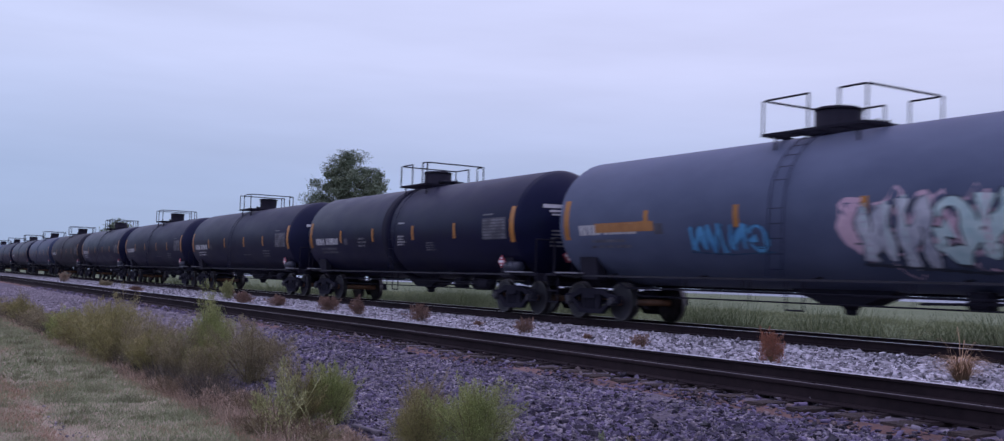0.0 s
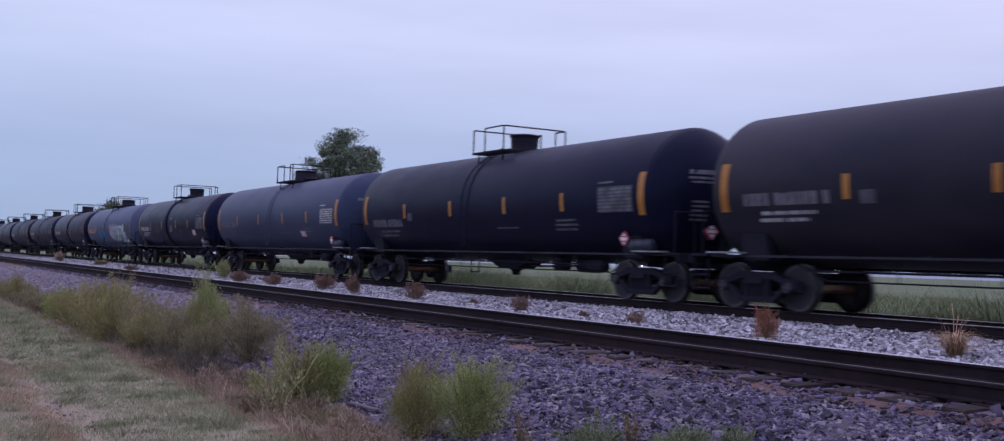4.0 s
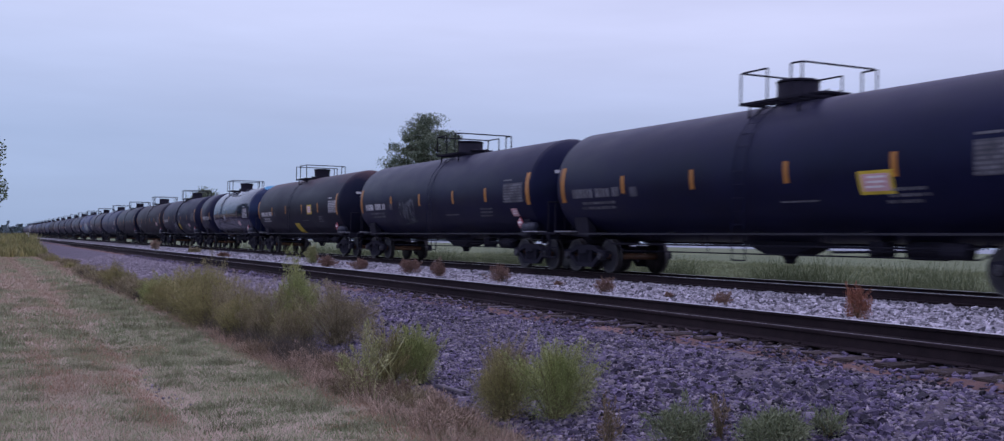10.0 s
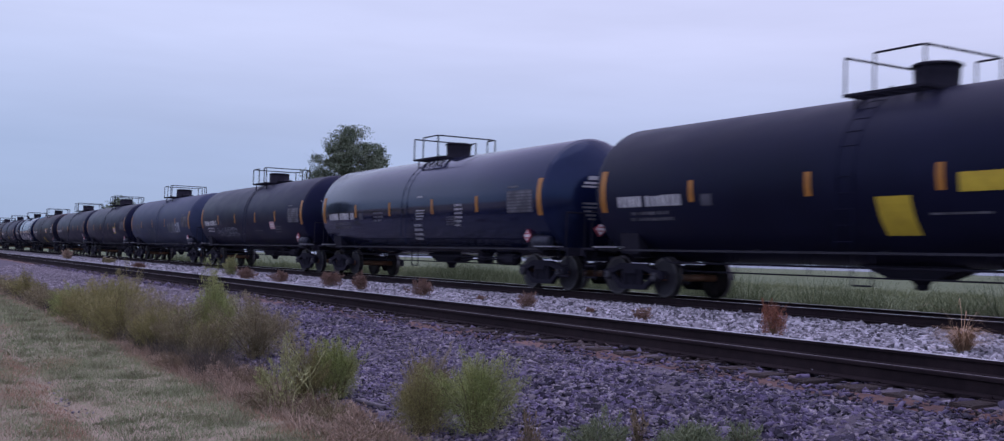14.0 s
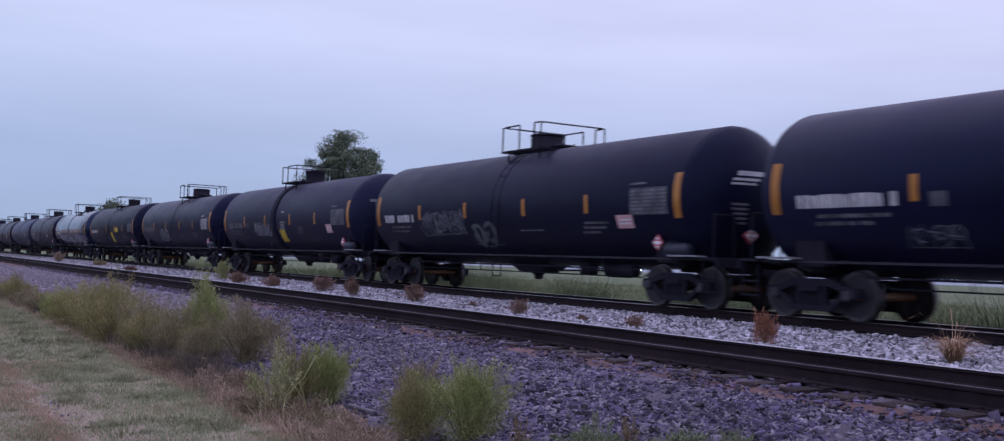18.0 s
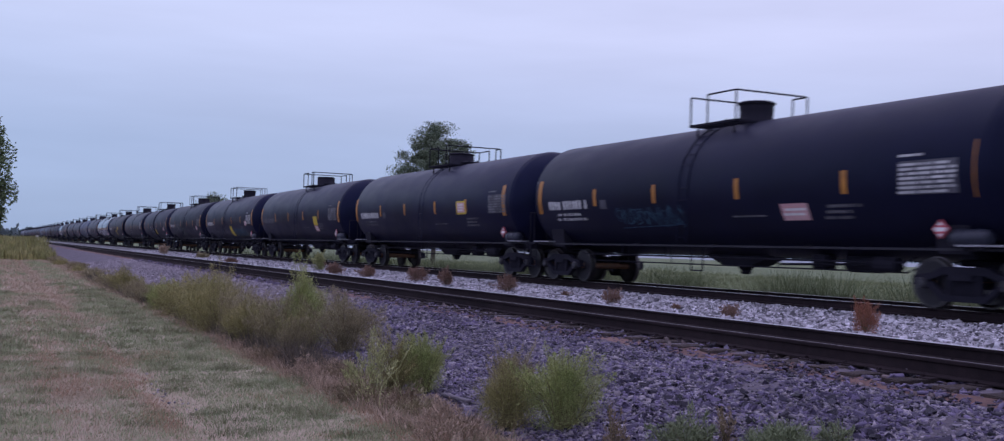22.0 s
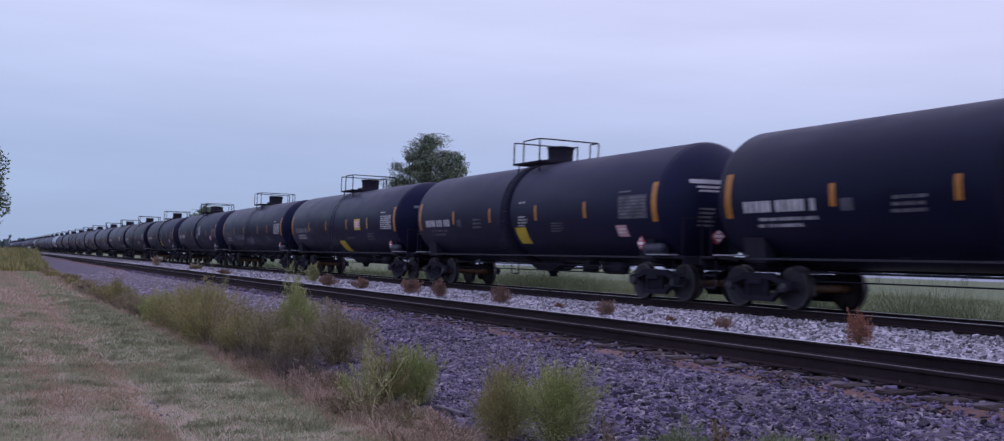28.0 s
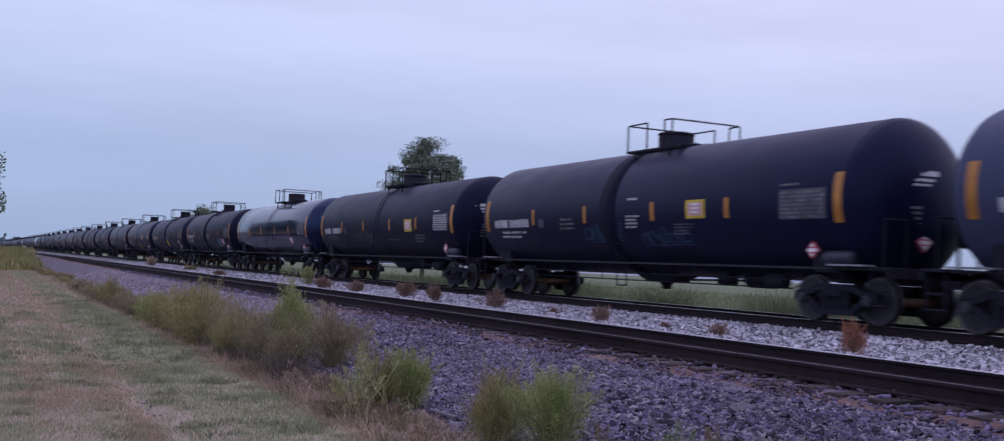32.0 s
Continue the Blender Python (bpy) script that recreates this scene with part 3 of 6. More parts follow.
        part("end_platform", bm, M_STEEL, car)
        # pale step put where a pale line runs over the truck
        bm = bmesh.new()
        box(bm, -1.28, s * 7.75, 1.125, 0.3, 0.95, 0.035)
        part("running_board", bm, M_PALESTEP, car, "pale step over the truck")
        bm = bmesh.new()
        box(bm, 0, s * 8.9, 0.88, 0.16, 0.36, 0.18, bevel=0.02)
        extrude_poly(bm, [(-0.16, 0.74), (0.14, 0.74), (0.16, 1.02), (-0.12, 1.02)], "y", s * 8.95, s * 9.14)
        rod(bm, (0.2, s * 8.8, 0.9), (0.12, s * 8.98, 0.45), 0.03, 6)
        part("coupler", bm, M_STEEL, car)
        # safety railing across the end
        bm = bmesh.new()
        for x in (-1.25,):
            pipe(bm, [Vector((x, s * 8.55, 1.08)), Vector((x, s * 8.55, 2.0)), Vector((x * 0.55, s * 8.55, 2.0)), Vector((x * 0.55, s * 8.55, 1.08))], 0.02, 6)
        r1 = part("end_railing", bm, M_STEEL, car)
        r2 = new("end_railing", r1.data)
        r2.parent = car
        r2.matrix_basis = Matrix.Diagonal((-1, 1, 1, 1))
    # brake wheel on the trailing end
    bm = bmesh.new()
    lathe(bm, [(-8.83, 0.26), (-8.80, 0.28), (-8.77, 0.26), (-8.80, 0.24), (-8.83, 0.26)][:-1], "y", 16, (0.8, 0, 1.75))
    for i in range(3):
        rod(bm, (0.8, -8.8, 1.75), (0.8 + 0.26 * math.cos(i * 2.1), -8.8, 1.75 + 0.26 * math.sin(i * 2.1)), 0.015, 5)
    box(bm, 0.8, -8.68, 1.7, 0.2, 0.2, 0.32, bevel=0.02)
    part("brake_wheel", bm, M_STEEL, car)
    # bottom outlet with its skid
    bm = bmesh.new()
    extrude_poly(bm, [(-1.35, 0.92), (-0.5, 0.62), (0.5, 0.62), (1.35, 0.92)], "x", -0.3, 0.3)
    lathe(bm, [(0.42, 0.09), (0.46, 0.13), (0.52, 0.13), (0.6, 0.2), (0.7, 0.3)], "z", 16)
    part("bottom_outlet", bm, M_STEEL, car, "bottom outlet valve in a steel skid")
    # pipes and rods under the tank
    for x, z, r, y0, y1 in ((-0.95, 0.80, 0.022, -6.0, 6.2), (-0.75, 0.62, 0.016, -5.9, 5.9), (0.6, 0.86, 0.03, -7.0, 7.0)):
        bm = bmesh.new()
        pipe(bm, [Vector((x, y0, z + 0.12)), Vector((x, y0 + 0.3, z)), Vector((x, y1 - 0.3, z)), Vector((x, y1, z + 0.12))], r, 6)
        for y in (-4, -2, 2, 4):
            rod(bm, (x, y, z), (x, y, 1.05), 0.012, 5)
        part("brake_pipe", bm, M_STEEL, car)
    bm = bmesh.new()
    lathe(bm, [(-4.62, 0.05), (-4.58, 0.2), (-3.72, 0.2), (-3.68, 0.05)], "y", 16, (-0.3, 0, 0.78))
    box(bm, -0.55, -3.2, 0.78, 0.35, 0.4, 0.3, bevel=0.03)
    part("air_reservoir", bm, M_STEEL, car, "brake air reservoir")
    bm = bmesh.new()
    lathe(bm, [(-5.55, 0.04), (-5.5, 0.15), (-4.95, 0.16), (-4.9, 0.05)], "y", 14, (-0.85, 0, 0.76))
    rod(bm, (-0.85, -4.95, 0.76), (-0.85, -2.2, 0.70), 0.025, 6)
    part("brake_cylinder", bm, M_STEEL, car)
    bm = bmesh.new()
    lathe(bm, [(-7.74, 0.03), (-7.72, 0.12), (-7.66, 0.16), (-7.02, 0.16), (-6.96, 0.12), (-6.94, 0.03)], "y", 18, (-1.28, -0.14, 1.25))
    for y in (-7.5, -7.18):
        lathe(bm, [(y - 0.025, 0.165), (y - 0.02, 0.172), (y + 0.02, 0.172), (y + 0.025, 0.165)], "y", 18, (-1.28, -0.14, 1.25))
        box(bm, -1.22, y - 0.14, 1.1, 0.16, 0.05, 0.12)
    part("air_tank", bm, M_AIR, car, "blue-grey air tank on brackets", True)
    # small stirrup under the middle
    bm = bmesh.new()
    pipe(bm, [Vector((-1.2, -0.25, 1.04)), Vector((-1.2, -0.25, 0.48)), Vector((-1.2, 0.2, 0.48)), Vector((-1.2, 0.2, 1.04))], 0.016, 6)
    ob = part("stirrup_step", bm, M_STEEL, car)
    ob.location.y = 0.35
    for s in (-1, 1):
        truck(car, s * TRUCK_Y)
    # alike parts on one mesh
    wheels = [o for t in car.children if t.name.startswith("truck") for o in t.children if o.name.startswith("wheelset")]
    full = max((o.data for o in wheels), key=lambda d: len(d.vertices))
    for o in wheels:
        o.data = full
    sides = [o for t in car.children if t.name.startswith("truck") for o in t.children if o.name.startswith("side_frame")]
    for o in sides:
        o.data = sides[0].data
    return car


# ---- markings on the tank's side ----
GIRTH = [1.0]   # girth of the tank that is being marked

def skin(u, z, lift):
    """The point of the near tank side at u along the car and z above the rail, lifted off it."""
    over = max(0.0, abs(u) - HALF)
    q = math.sin(RIM) + min(1.0, over / HEAD) * (1 - math.sin(RIM))
    r = TANK_R * GIRTH[0] * (1.0 if over == 0 else math.sqrt(max(0.01, 1 - q * q)) / math.cos(RIM)) + lift
    dz = max(-r * 0.98, min(r * 0.98, z - TANK_Z))
    return (-math.sqrt(r * r - dz * dz), u, TANK_Z + dz)


def lean(z):
    return 1.4 * (TANK_R - math.sqrt(max(0.1, TANK_R ** 2 - (z - TANK_Z) ** 2)))


def patch(bm, u0, u1, z0, z1, lift=0.006, mi=0, nz=5, nu=1, shift=True):
    d = lean((z0 + z1) / 2) if shift else 0
    grid = [[bm.verts.new(skin(u0 + d + (u1 - u0) * i / nu, z0 + (z1 - z0) * j / nz, lift)) for i in range(nu + 1)] for j in range(nz + 1)]
    for j in range(nz):
        for i in range(nu):
            f = bm.faces.new((grid[j][i], grid[j + 1][i], grid[j + 1][i + 1], grid[j][i + 1]))
            f.material_index = mi


def head_patch(bm, x0, x1, z0, z1, lift=0.008, mi=0, end=-1):
    """A patch on the tank's end; x and z from the axis."""
    def at(x, z):
        return (x, end * (HALF + 0.03 + dish(math.hypot(x, z) / TANK_R) + lift), TANK_Z + z)
    n = 5
    for i in range(n):
        a, b = x0 + (x1 - x0) * i / n, x0 + (x1 - x0) * (i + 1) / n
        f = bm.faces.new([bm.verts.new(at(*p)) for p in ((a, z0), (a, z1), (b, z1), (b, z0))])
        f.material_index = mi


def bars(bm, u0, u1, z0, z1, rng, rows=1, gap=0.5):
    """Rows of short bars for lettering that cannot be read; u runs from the leading end."""
    h = (z1 - z0) / (rows + (rows - 1) * gap)
    for i in range(rows):
        zb = z0 + i * h * (1 + gap)
        u, end = u1, u0 + (0 if rows == 1 else rng.uniform(0, 0.3) * (u1 - u0))
        step = h * 0.74
        n = 0
        while u - step > end:
            n += 1
            if n % rng.choice((5, 6, 7)) == 0:
                u -= step * 0.7
                continue
            patch(bm, u - step * rng.uniform(0.72, 0.86), u, zb, zb + h * rng.choice((1, 1, 1, 0.92)), nz=1)
            u -= step


def stroke(bm, pts, w, lift, mi):
    """A painted stroke along points (u, z) on the tank's side."""
    fine = []
    for (a, b), (c, d) in zip(pts, pts[1:]):
        k = max(1, int(math.hypot(c - a, d - b) / 0.12))
        fine += [(a + (c - a) * i / k, b + (d - b) * i / k) for i in range(k)]
    fine.append(pts[-1])
    prev = None
    for i, (u, z) in enumerate(fine):
        p, q = fine[max(0, i - 1)], fine[min(len(fine) - 1, i + 1)]
        dx, dz = q[0] - p[0], q[1] - p[1]
        ln = math.hypot(dx, dz) or 1
        ww = w * (0.8 + 0.4 * math.sin(i * 1.3 + u * 7))
        now = [bm.verts.new(skin(u - dz / ln * s * ww, z + dx / ln * s * ww, lift)) for s in (-0.5, 0.5)]
        if prev:
            f = bm.faces.new((prev[0], prev[1], now[1], now[0]))
            f.material_index = mi
        prev = now


def cloud(bm, u, z, ru, rz, rng, lift, mi, n=14):
    rim = []
    for i in range(n):
        a = 2 * math.pi * i / n
        k = rng.uniform(0.75, 1.12)
        rim.append((u + ru * k * math.cos(a), z + rz * k * math.sin(a)))
    c = bm.verts.new(skin(u, z, lift))
    ring = [[bm.verts.new(skin(u + (p[0] - u) * s, z + (p[1] - z) * s, lift)) for p in rim] for s in (0.5, 1)]
    for i in range(n):
        j = (i + 1) % n
        for f in (bm.faces.new((c, ring[0][i], ring[0][j])), bm.faces.new((ring[0][i], ring[1][i], ring[1][j], ring[0][j]))):
            f.material_index = mi


def arc(u, z, ru, rz, a0, a1, n=9):
    return [(u + ru * math.cos(a), z + rz * math.sin(a)) for a in [a0 + (a1 - a0) * i / (n - 1) for i in range(n)]]


def graffiti(car, u0, u1, z0, z1, mats, seed, letters=4, fill=True, label="spray-painted graffiti tag"):
    """Interlocking strokes in the manner of a spray-painted tag that cannot be read.
    fill: fat block strokes with an outline over a soft halo; else quick thin loops."""
    rng = random.Random(seed)
    bm = bmesh.new()
    d = lean((z0 + z1) / 2)
    u0, u1 = u0 + d, u1 + d
    w = (u1 - u0) / letters
    h = z1 - z0
    last = len(mats) - 1
    lift = 0.005
    tilt = rng.uniform(-0.12, 0.12)

    def line(pts, wide, mi):
        nonlocal lift
        lift += 0.0005
        stroke(bm, [(u + tilt * (z - z0), min(z1 + 0.12 * h, max(z0 - 0.12 * h, z))) for u, z in pts], wide, lift, mi)

    if fill:
        if last > 1:
            for i in range(letters + 1):
                cloud(bm, u0 + w * i, z0 + h * rng.uniform(0.4, 0.6), w * 0.6, h * rng.uniform(0.46, 0.62), rng, 0.003 + 0.0003 * i, 1 if last > 2 else 0, 18)
        for i in range(letters):
            a, c = u0 + w * i, rng.choice(range(max(1, last)))
            top, low = z1 - h * rng.uniform(0, 0.14), z0 + h * rng.uniform(0, 0.14)
            lean_ = w * rng.uniform(-0.12, 0.12)
            fat = min(h, w * 1.6) * rng.uniform(0.20, 0.27)
            shapes = [[(a + w * 0.2, low), (a + w * 0.2 + lean_, top)]]
            pick = rng.randrange(4)
            if pick == 0:
                shapes += [[(a + w * 0.2 + lean_, top), (a + w * 0.8, low)], [(a + w * 0.8, low), (a + w * 0.8 + lean_, top)]]
            elif pick == 1:
                shapes += [arc(a + w * 0.3, (top + low) / 2 + h * 0.16, w * 0.5, h * 0.24, 1.5, -1.5), [(a + w * 0.4, (top + low) / 2), (a + w * 0.9, low)]]
            elif pick == 2:
                shapes += [[(a + w * 0.15, q), (a + w * 0.85, q + h * rng.uniform(-0.06, 0.06))] for q in (top - fat * 0.3, (top + low) / 2, low + fat * 0.3)]
            else:
                shapes = [arc(a + w * 0.5, (top + low) / 2, w * 0.42, (top - low) * 0.42, 0.5, 5.8, 13), [(a + w * 0.55, (top + low) / 2), (a + w * 0.95, (top + low) / 2 - h * 0.1)]]
            for p in shapes:
                line(p, fat * 1.35, last)
            for p in shapes:
                line(p, fat, c)
            for _ in range(2):
                p = rng.choice(shapes)
                line([(u - w * 0.05, z + h * 0.05) for u, z in p], fat * 0.22, rng.choice(range(last + 1)))
        line([(u0 - w * 0.2, z0 + h * 0.02), (u0 + (u1 - u0) * 0.5, z0 - h * 0.06), (u1 + w * 0.1, z0 + h * 0.05)], h * 0.05, last)
    else:
        # one hand's run of loops and spikes, gone over twice
        for lap in range(3):
            pts, a = [], 0.0
            while a < letters:
                base = u0 + w * a
                if rng.random() < 0.55:
                    pts += arc(base + w * 0.3, z0 + h * rng.uniform(0.35, 0.65), w * rng.uniform(0.2, 0.42), h * rng.uniform(0.2, 0.42), rng.uniform(2, 4), rng.uniform(-3, -1), 10)
                else:
                    pts += [(base + w * rng.uniform(0, 0.2), z0 + h * rng.uniform(0, 0.2)), (base + w * rng.uniform(0.1, 0.5), z0 + h * rng.uniform(0.8, 1)), (base + w * rng.uniform(0.4, 0.8), z0 + h * rng.uniform(0.05, 0.4))]
                a += rng.uniform(0.45, 0.8)
            line(pts, h * (0.035 if lap else 0.055), last if lap < 2 else 0)
        line([(u0, z0 + h * 0.1), (u1 + w * 0.2, z0 + h * rng.uniform(-0.05, 0.1))], h * 0.05, 0)
    return part("graffiti", bm, mats, car, label)


# where the amber tapes sit along a car, where they differ from most
TAPES = {
    1: (7.62, 4.47, 1.6, -1.6, -4.6, -8.0), 2: (7.62, 4.45, 1.56, -1.81, -4.45, -7.74), 3: (7.55, 4.52, 1.38, -1.8, -4.63, -7.74),
    4: (7.55, 4.42, 1.31, -1.8, -4.6, -7.74), 9: (7.62, 4.0, 0.98, -2.15, -4.8, -7.74), 8: (7.7, 4.58, 1.66, -1.53, -4.37, -7.38), 11: (7.62, 4.55, 1.36, -2.0, -4.7, -7.78),
    14: (7.65, 4.52, 1.27, -1.55, -4.4, -7.74), 19: (7.66, 4.33, 1.48, -1.55, -4.42, -7.74), 20: (7.68, 4.5, 1.66, -1.5, -4.3, -7.25),
    21: (7.62, 4.47, 1.66, -1.55, -4.78, -7.85), 24: (7.66, 4.3, 1.5, -2.23, -4.6, -7.74), 27: (7.6, 4.42, 1.48, -1.6, -4.42, -7.74)}


def markings(car, style, rng, k):
    """What nearly every car bears: amber tape, number bars, data panel, placards."""
    tape = M_OLDTAPE if k == 7 else M_ORANGE
    marks_u = TAPES.get(k, (7.62, 4.52, 1.6, -1.58, -4.42, -7.74))
    for u in marks_u[1:-1]:
        bm = bmesh.new()
        patch(bm, u - 0.075, u + 0.075, 2.09, 2.54)
        part("reflector", bm, M_ORANGE if u > 2.9 else tape, car)
    for u in (marks_u[0], marks_u[-1]) if k != 7 else (marks_u[0],):
        bm = bmesh.new()
        patch(bm, u - 0.11, u + 0.11, 1.93, 2.90, nz=8)
        part("reflector", bm, M_ORANGE, car)
    ink = M_WHITE if rng.random() < 0.72 else M_DIM
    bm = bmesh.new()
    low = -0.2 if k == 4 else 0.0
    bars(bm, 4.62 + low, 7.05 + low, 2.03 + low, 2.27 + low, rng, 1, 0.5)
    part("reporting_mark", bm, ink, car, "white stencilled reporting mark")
    bm = bmesh.new()
    bars(bm, 4.7 + low, 6.5 + low, 1.72 + low, 1.92 + low, rng, 2, 0.9)
    part("weight_lettering", bm, M_DIM if rng.random() < 0.6 else M_WHITE, car)
    bm = bmesh.new()
    patch(bm, 3.86, 4.18, 2.0, 2.24)
    part("capacity_box", bm, M_PANEL, car)
    bm = bmesh.new()
    patch(bm, -7.42, -6.12, 2.02, 2.62, 0.005, 0)
    for i in range(7):
        zz, u = 2.04 + i * 0.082, -6.15
        while u > -7.3:
            step = rng.uniform(0.08, 0.42)
            patch(bm, max(-7.4, u - step), u, zz, zz + 0.045, 0.009, 1, 1)
            u -= step + rng.uniform(0.03, 0.09)
    patch(bm, -6.7, -6.15, 2.70, 2.745, 0.009, 1, 1)
    part("data_panel", bm, [M_PANEL, M_DIM if rng.random() < 0.75 else M_WHITE], car, "panel of small white test data lines")
    if style == "text":
        bm = bmesh.new()
        bars(bm, 2.04, 2.9, 1.93, 2.24, rng, 3, 0.9)
        part("lettering", bm, M_DIM, car)
        bm = bmesh.new()
        bars(bm, -1.1, -0.46, 1.93, 2.24, rng, 4, 0.8)
        bars(bm, -0.95, -0.5, 2.62, 2.68, rng, 1, 0.8)
        part("lettering", bm, M_WHITE, car)
        bm = bmesh.new()
        bars(bm, -3.3, -2.55, 1.75, 2.0, rng, 4, 0.9)
        part("lettering", bm, M_DIM, car)
    else:
        bm = bmesh.new()
        patch(bm, -2.62, -1.5, 1.70, 1.735, nz=1)
        part("lettering", bm, M_DIM, car)
        bm = bmesh.new()
        bars(bm, -5.4, -4.4, 1.62, 1.9, rng, 3, 0.9)
        part("lettering", bm, M_DIM, car)
    # diamond placards on the side and on the trailing end
    bm = bmesh.new()
    u, z, s = -6.9, 1.41, 0.17
    px = skin(u, z + s, 0)[0] - 0.02
    for q, lift, mi in ((1.0, 0.02, 0), (0.82, 0.026, 1)):
        f = bm.faces.new([bm.verts.new((px - lift, u + a * s * q, z + b * s * q * 1.0)) for a, b in ((-1, 0), (0, -1), (1, 0), (0, 1))])
        f.material_index = mi
    for zz, mi in ((-0.06, 0), (0.05, 0)):
        f = bm.faces.new([bm.verts.new((px - 0.032, u + a, z + zz + b_)) for a, b_ in ((-0.1, -0.018), (0.1, -0.018), (0.1, 0.018), (-0.1, 0.018))])
        f.material_index = mi
    box(bm, px + 0.0, u, z, 0.03, 0.25, 0.25, Matrix.Rotation(math.pi / 4, 4, "X"))
    part("placard", bm, [M_RED, M_CARD], car, "red and white hazard diamond")
    bm = bmesh.new()
    for q, lift, mi in ((0.19, 0.02, 0), (0.155, 0.026, 1)):
        f = bm.faces.new([bm.verts.new((-0.16 + a * q, -HALF - 0.03 - dish(0.50) - lift, TANK_Z - 0.82 + c * q)) for a, c in ((-1, 0), (0, -1), (1, 0), (0, 1))])
        f.material_index = mi
    for c in (-0.05, 0.05):
        f = bm.faces.new([bm.verts.new((-0.16 + a, -HALF - 0.03 - dish(0.50) - 0.032, TANK_Z - 0.82 + c + b_)) for a, b_ in ((-0.09, -0.016), (0.09, -0.016), (0.09, 0.016), (-0.09, 0.016))])
        f.material_index = 0
    box(bm, -0.16, -HALF - 0.03 - dish(0.50) + 0.05, TANK_Z - 0.82, 0.27, 0.12, 0.27, Matrix.Rotation(math.pi / 4, 4, "Y"))
    part("placard", bm, [M_RED, M_CARD], car)
    bm = bmesh.new()
    head_patch(bm, -0.95, 0.1, 0.44, 0.54)
    head_patch(bm, -0.80, -0.05, 0.33, 0.385)
    head_patch(bm, -0.75, -0.15, 0.24, 0.285)
    part("end_lettering", bm, ink, car)
    bm = bmesh.new()
    for i in range(5):
        head_patch(bm, -0.75, -0.35, -0.6 + i * 0.1, -0.55 + i * 0.1)
    part("end_lettering", bm, M_DIM, car)


def yellow(car, u0, u1, z0, z1, label="yellow stencilled panel"):
    bm = bmesh.new()
    patch(bm, u0, u1, z0, z1, 0.007)
    part("panel", bm, M_YEL, car, label)


def pink(car, u0, u1, z0, z1):
    bm = bmesh.new()
    patch(bm, u0, u1, z0, z1, 0.007)
    d = (z1 - z0) / 7
    for i in (2, 4):
        patch(bm, u0 + 0.08, u1 - 0.08, z0 + d * i, z0 + d * (i + 1), 0.011, 1, 1)
    part("label", bm, [M_PINK, M_CARD], car, "faded pink label")


def square(car, u0, u1, z0, z1):
    bm = bmesh.new()
    patch(bm, u0, u1, z0, z1, 0.006, 0)
    patch(bm, u0 + 0.09, u1 - 0.09, z0 + 0.06, z1 - 0.06, 0.010, 1)
    for i in range(3):
        patch(bm, u0 + 0.2, u1 - 0.2, z0 + 0.12 + i * 0.09, z0 + 0.16 + i * 0.09, 0.014, 2, 1)
    part("label", bm, [M_YEL, M_PINK, M_CARD], car, "pink label in a yellow border")


TEMPLATES = {kind: make_car(kind) for kind in PLACES}
CARS = {}
STOUT = {3: 1.01, 4: 1.02, 6: 1.01, 7: 1.02, 11: 1.01, 12: 1.015, 17: 1.03, 18: 1.03, 8: 1.03, 13: 1.03, 14: 1.03, 19: 1.03, 20: 1.03, 21: 1.02, 29: 1.015, 30: 1.06}
BAND_Y = 0.45
# Shifts along the track, set car by car to fit the camera's view.
CAR_SHIFT = {1: 0.2, 2: -0.3, 3: -0.31, 4: -0.2, 6: 0.28, 7: 0.03, 8: -0.15, 9: -0.5, 10: 0.18, 11: 0.19, 12: 0.0, 13: 0.11, 14: 0.1, 19: -0.13, 20: -0.22, 21: 0.63, 22: 0.43, 23: -0.07, 24: -0.3, 29: -0.08, 30: -0.32, 31: -0.42}


def car_y(k, t):
    """Where car k is at t; the train slows a little at the end."""
    return 14.68 * 2.80637 + SPEED * t - PITCH * (k + 0.5) + CAR_SHIFT.get(k, 0.0) - 0.11 * max(0.0, t - 30) ** 2


def tank_car(k, paint, kind="rear", style="plain", extra="", marks=True):
    """Car k of the train, counted from the front."""
    src = TEMPLATES[kind]
    car = copy_thing(src, pose(XF, car_y(k, 0), RAIL_F))
    words, mat_ = PAINT[paint]
    for o in car.children:
        if o.name.startswith("tank."):
            o.material_slots[0].link = "OBJECT"
            o.material_slots[0].material = mat_
            GIRTH[0] = STOUT.get(k, 1.0)
            o.scale = (GIRTH[0], 0.98 if k in (8, 20) else 1, GIRTH[0])
            o.location.z = TANK_Z * (1 - GIRTH[0])
        if o.name.startswith("ladder"):
            for q in [o] + list(o.children):
                q.material_slots[0].link = "OBJECT"
                q.material_slots[0].material = PAINT["black"][1] if paint in ("grey", "silver") else mat_
    if style == "text" and paint != "gloss":
        # dark band round the middle of the tank
        bm = bmesh.new()
        rr = TANK_R * GIRTH[0]
        prof = [(-0.36, rr - 0.01), (-0.35, rr + 0.012), (0.35, rr + 0.012), (0.36, rr - 0.01)]
        rings = [[bm.verts.new((-r * math.cos(t), s + BAND_Y, TANK_Z + r * math.sin(t))) for t in np.linspace(-math.pi / 2, 1.5 * math.pi, 49)[:-1]] for s, r in prof]
        for p, q in zip(rings, rings[1:]):
            for i in range(48):
                bm.faces.new((p[i], p[(i + 1) % 48], q[(i + 1) % 48], q[i]))
        part("jacket_band", bm, M_BAND, car, "dark band round the middle", True)
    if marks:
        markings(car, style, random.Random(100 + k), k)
    tagged(car, words + " tank car" + extra, "tank car", "train of tank cars")
    CARS[k] = car
    return car


